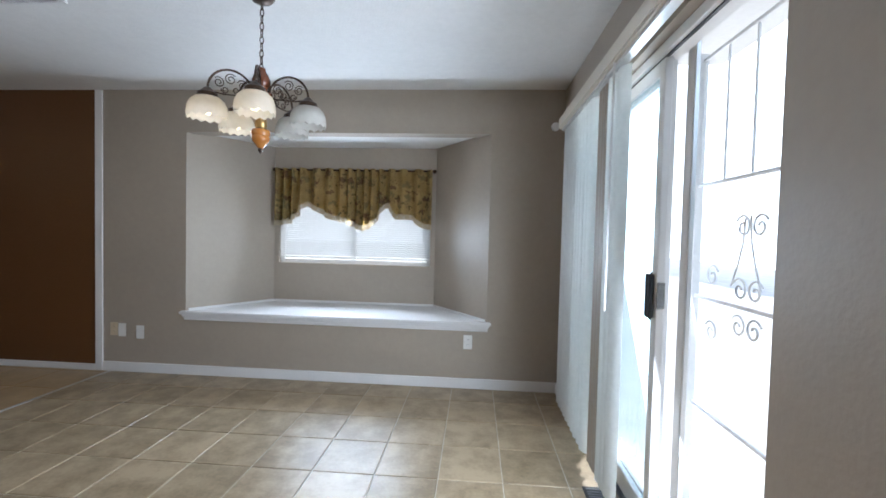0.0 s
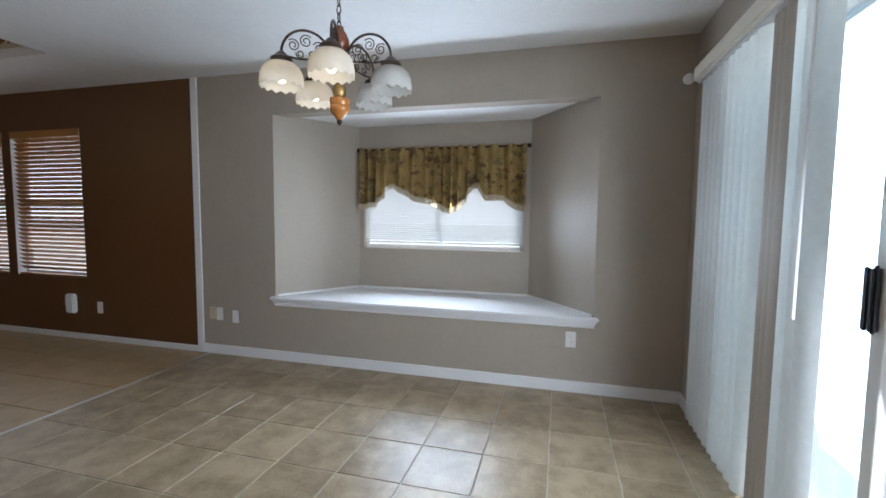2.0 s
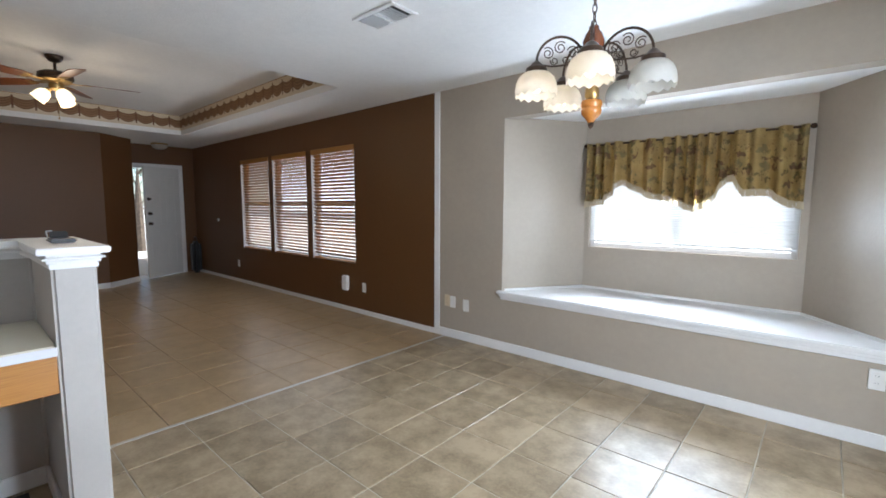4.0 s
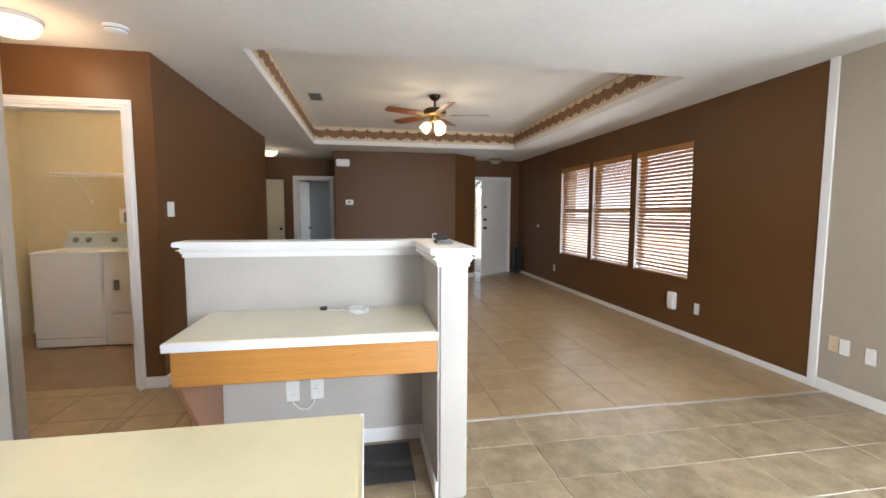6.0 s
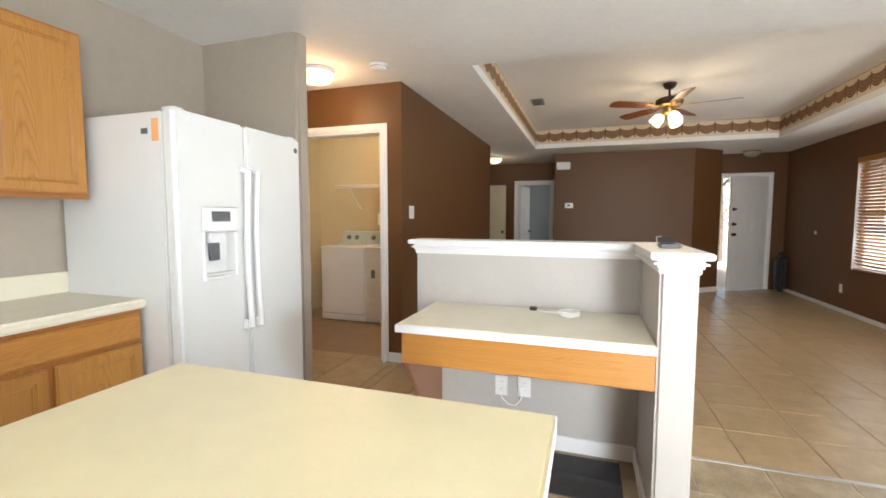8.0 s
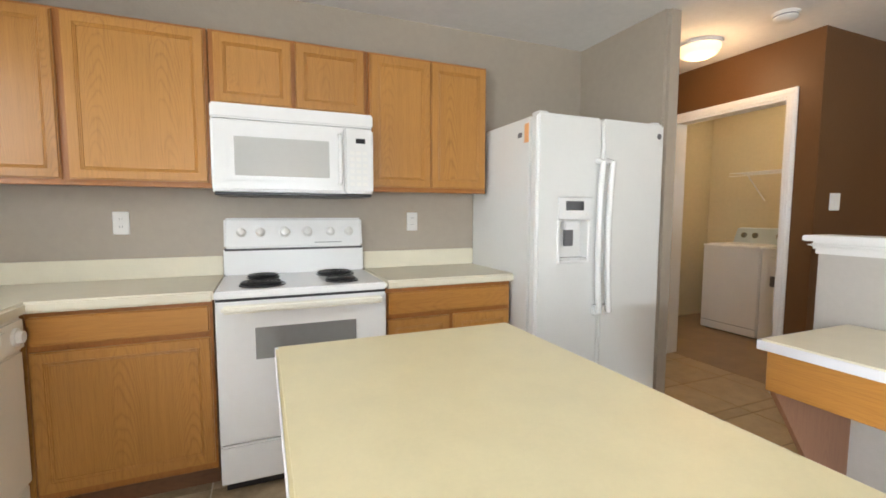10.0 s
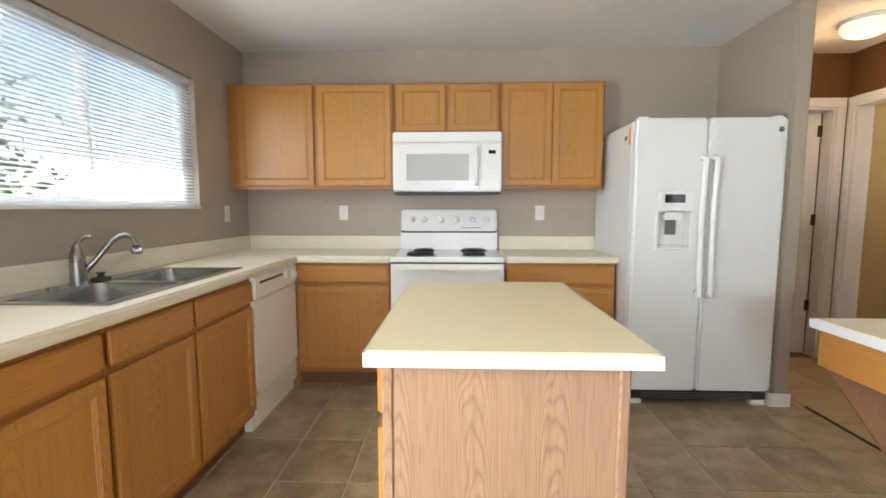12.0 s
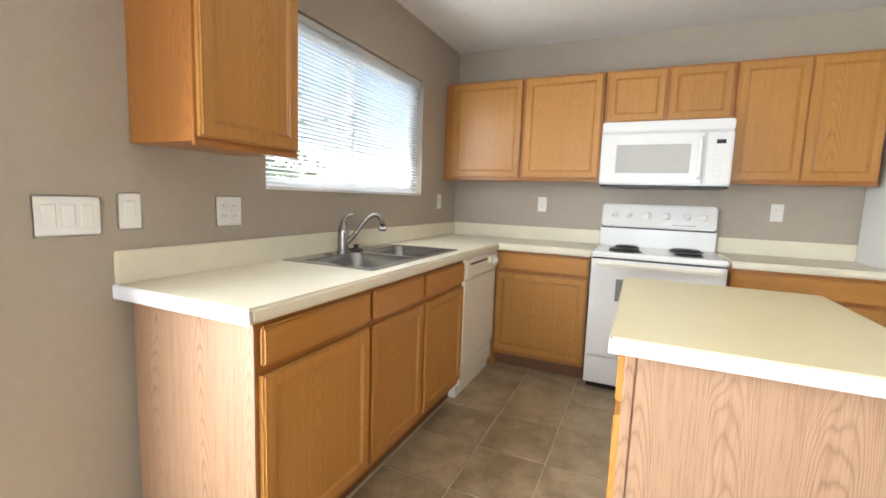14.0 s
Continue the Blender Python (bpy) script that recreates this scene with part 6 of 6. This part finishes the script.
th = thing("thermostat", (-8.30, 0.555, 1.50), "small white thermostat on the brown wall", "thermostat")
part("case", b_box(-8.299, -8.272, 0.49, 0.63, 1.455, 1.545, 0.006, 2), PLATE, th)
part("screen", b_box(-8.2735, -8.2705, 0.525, 0.58, 1.485, 1.52), GREYGLASS, th)
th = thing("door_chime", (-8.30, 0.45, 2.21), "white door chime box high on the wall", "door chime")
part("case", b_box(-8.299, -8.24, 0.33, 0.57, 2.15, 2.28, 0.012, 3), PLATE, th)

th = thing("floor_register", (1.172, 2.74, 0), "dark metal floor register beside the patio door", "floor vent")
part("frame", b_box(1.118, 1.226, 2.6, 2.87, 0.0005, 0.005, 0.002), MAT_DARK, th)
for k in range(11):
    part("louvre", b_box(1.132, 1.212, 2.622 + k * 0.0215, 2.632 + k * 0.0215, 0.005, 0.008, 0.001), BLACKPRINT, th)

# ---------------------------------------------------------------- outdoors
# Glowing panels added to stand in for the overexposed outdoors.
structure("backdrop", b_box(14.5, 14.7, 9, 48, -0.16, 16), glow("bright_sky_panel", (0.97, 0.99, 1.0), 1.6), "glowing white panel standing in for bright sky beyond the yard", "sky")
structure("backdrop", b_box(-120, 40, 62, 62.3, -0.3, 50), bpy.data.materials["bright_sky_panel"], "glowing white panel standing in for bright sky north of the house", "sky")
solid("ground", b_box(-1500, 1500, -1500, 1500, -0.32, -0.16), SOIL, "dry grass yard round the house", "ground", kind="structure")
structure("patio", b_box(1.376, 24, -14, 48.0, -0.16, -0.03), CONCRETE, "pale concrete patio slab", "patio")
structure("walkway", b_box(-13.5, -9.42, 2.6, 4.6, -0.16, -0.03), CONCRETE, "pale concrete walk at the front door", "pavement")
# iron security gate outside the patio door
th = thing("security_gate", (1.56, 2.1, 0), "pale painted iron security gate with scrollwork", "gate")
gx = 1.50
for y in (1.62, 2.62):
    part("post", b_box(gx - 0.018, gx + 0.018, y - 0.018, y + 0.018, -0.03, 2.06, 0.003), IRON, th)
for z in (0.08, 0.57, 1.03, 1.50, 2.03):
    part("rail", b_box(gx - 0.007, gx + 0.007, 1.64, 2.60, z - 0.007, z + 0.007, 0.002), IRON, th)
for k in range(6):
    y = 1.73 + k * 0.172
    part("bar", b_box(gx - 0.0035, gx + 0.0035, y - 0.0035, y + 0.0035, 1.505, 2.02), IRON, th)
for yy, zz, s in ((2.30, 1.32, 1), (2.205, 1.32, -1), (2.305, 1.09, 1), (2.215, 1.09, -1), (2.305, 0.955, 1), (2.215, 0.955, -1), (2.49, 1.125, -1), (2.485, 0.9, 1)):
    pts = []
    for i in range(22):
        t = i / 21
        a = 0.5 + 2 * math.pi * 1.4 * t
        r = 0.045 * (1 - 0.8 * t)
        pts.append((gx + 0.01, yy + s * r * math.cos(a), zz + r * math.sin(a)))
    part("scroll", tube(bmesh.new(), pts, 0.0045, 6), IRON, th, smooth=True)
for s in (1, -1):
    y = 2.256
    part("stem", tube(bmesh.new(), [(gx, y + s * 0.015, 1.36), (gx, y + s * 0.022, 1.27), (gx, y + s * 0.05, 1.18), (gx, y + s * 0.085, 1.10)], 0.0035, 6), IRON, th, smooth=True)


def shrub(nm, label, at, h, r, n, seed):
    rn = random.Random(seed)
    th = thing(nm, at, label, nm.replace("_", " "))
    x, y, z = at
    bm = bmesh.new()
    tube(bm, [(x, y, z), (x + 0.03, y, z + h * 0.3), (x - 0.02, y + 0.04, z + h * 0.55)], [0.06 * h / 2, 0.045 * h / 2, 0.02], 8)
    tips = []
    for k in range(9):
        a = rn.uniform(0, 6.28)
        p = Vector((x, y, z + h * rn.uniform(0.25, 0.5)))
        q = p + Vector((math.cos(a) * r * 0.45, math.sin(a) * r * 0.45, h * 0.15))
        e = p + Vector((math.cos(a) * r * rn.uniform(0.6, 0.95), math.sin(a) * r * rn.uniform(0.6, 0.95), h * rn.uniform(0.2, 0.5)))
        tube(bm, [p, q, e], [0.02, 0.012, 0.005], 6)
        tips += [q, e, (q + e) / 2]
    part("trunk", bm, BARK, th)
    bm = bmesh.new()
    for k in range(n):
        c = rn.choice(tips) + Vector((rn.gauss(0, r * 0.22), rn.gauss(0, r * 0.22), rn.gauss(0, h * 0.11)))
        m = Matrix.Translation(c) @ Euler((rn.uniform(0, 6.3), rn.uniform(0, 6.3), rn.uniform(0, 6.3))).to_matrix().to_4x4()
        s = rn.uniform(0.035, 0.07)
        vs = [bm.verts.new(m @ Vector(v)) for v in ((0, -s, 0), (s * 0.45, 0, 0.01), (0, s, 0), (-s * 0.45, 0, 0.01))]
        bm.faces.new(vs)
    crown = part("crown", bm, LEAF, th)
    crown["kind"] = "stuff"
    return th


shrub("flowering_shrub", "leafy green shrub outside the kitchen window", (2.5, 0.25, -0.05), 2.3, 0.8, 2000, 3)
shrub("flowering_shrub", "leafy green shrub beside the patio", (2.9, -0.9, -0.05), 1.9, 0.8, 1400, 4)
shrub("yard_tree", "green tree in the front yard", (-16.5, 5.0, -0.16), 5.0, 2.2, 2600, 8)

# ---------------------------------------------------------------- floors
solid("floor", b_box(-2.62, XE + T, -1.95, YN + T, -0.12, -0.004), GROUT_PALE, "taupe square tiles with pale grout", "floor", kind="structure")
solid("floor_living", b_box(-12.6, -2.62, -3.14, YN + T, -0.12, -0.004), GROUT, "golden polished square tiles", "floor", kind="structure")
TILES = {}


def tile_mesh(w, d, t=0.006, c=0.0025):
    key = (round(w, 3), round(d, 3))
    if key not in TILES:
        x, y = key[0] / 2, key[1] / 2
        vs = [(sx * (x - i), sy * (y - i), z) for z, i in ((-t, 0), (-c, 0), (0, c)) for sx, sy in ((-1, -1), (1, -1), (1, 1), (-1, 1))]
        fs = [(8, 9, 10, 11)] + [(r + k, r + (k + 1) % 4, r + 4 + (k + 1) % 4, r + 4 + k) for r in (0, 4) for k in range(4)]
        me = bpy.data.meshes.new("floor_tile")
        me.from_pydata(vs, [], fs)
        TILES[key] = me
    return TILES[key]


def lay(parent, x0, x1, y0, y1, ox, oy, p, q, gap, material):
    n = 0
    i0, i1 = math.floor((x0 - ox) / p), math.ceil((x1 - ox) / p)
    j0, j1 = math.floor((y0 - oy) / q), math.ceil((y1 - oy) / q)
    for i in range(i0, i1):
        for j in range(j0, j1):
            a, c = max(ox + i * p + gap / 2, x0), min(ox + (i + 1) * p - gap / 2, x1)
            d, e = max(oy + j * q + gap / 2, y0), min(oy + (j + 1) * q - gap / 2, y1)
            if c - a < 0.02 or e - d < 0.02:
                continue
            me = tile_mesh(c - a, e - d)
            if not me.materials:
                me.materials.append(material)
            ob = new("floor_tile", me)
            ob.parent = parent
            ob.location = ((a + c) / 2, (d + e) / 2, 0)
            n += 1
    return n


KF, LF = bpy.data.objects["floor"], bpy.data.objects["floor_living"]
lay(KF, -2.61, XE + 0.02, YS, YN, 0.385, -0.006, 0.3345, 0.3575, 0.006, TILE_K)
TILES = {}
lay(LF, -9.4, -2.625, -0.64, YN, -2.622, 1.715, 0.408, 0.408, 0.006, TILE_L)
lay(LF, -3.60, -2.625, -1.78, -0.645, -2.622, 1.715, 0.408, 0.408, 0.006, TILE_L)
structure("floor_laundry", b_box(-5.35, -3.60, -2.70, -0.785, -0.003, 0.002), plain("brown_sheet_vinyl", (0.30, 0.205, 0.125), 0.42, vary=0.14, scale=5), "brown mottled sheet floor in the laundry", "floor")
structure("threshold_strip", b_box(-2.632, -2.612, -0.85, 0.0, -0.003, 0.003, 0.001), SHADOWGAP, "dark joint where two tile floors meet", "trim")
structure("threshold_strip", b_box(-2.632, -2.606, 0.0, YN, -0.003, 0.003, 0.001), ALU, "thin pale metal strip where two tile floors meet", "trim")
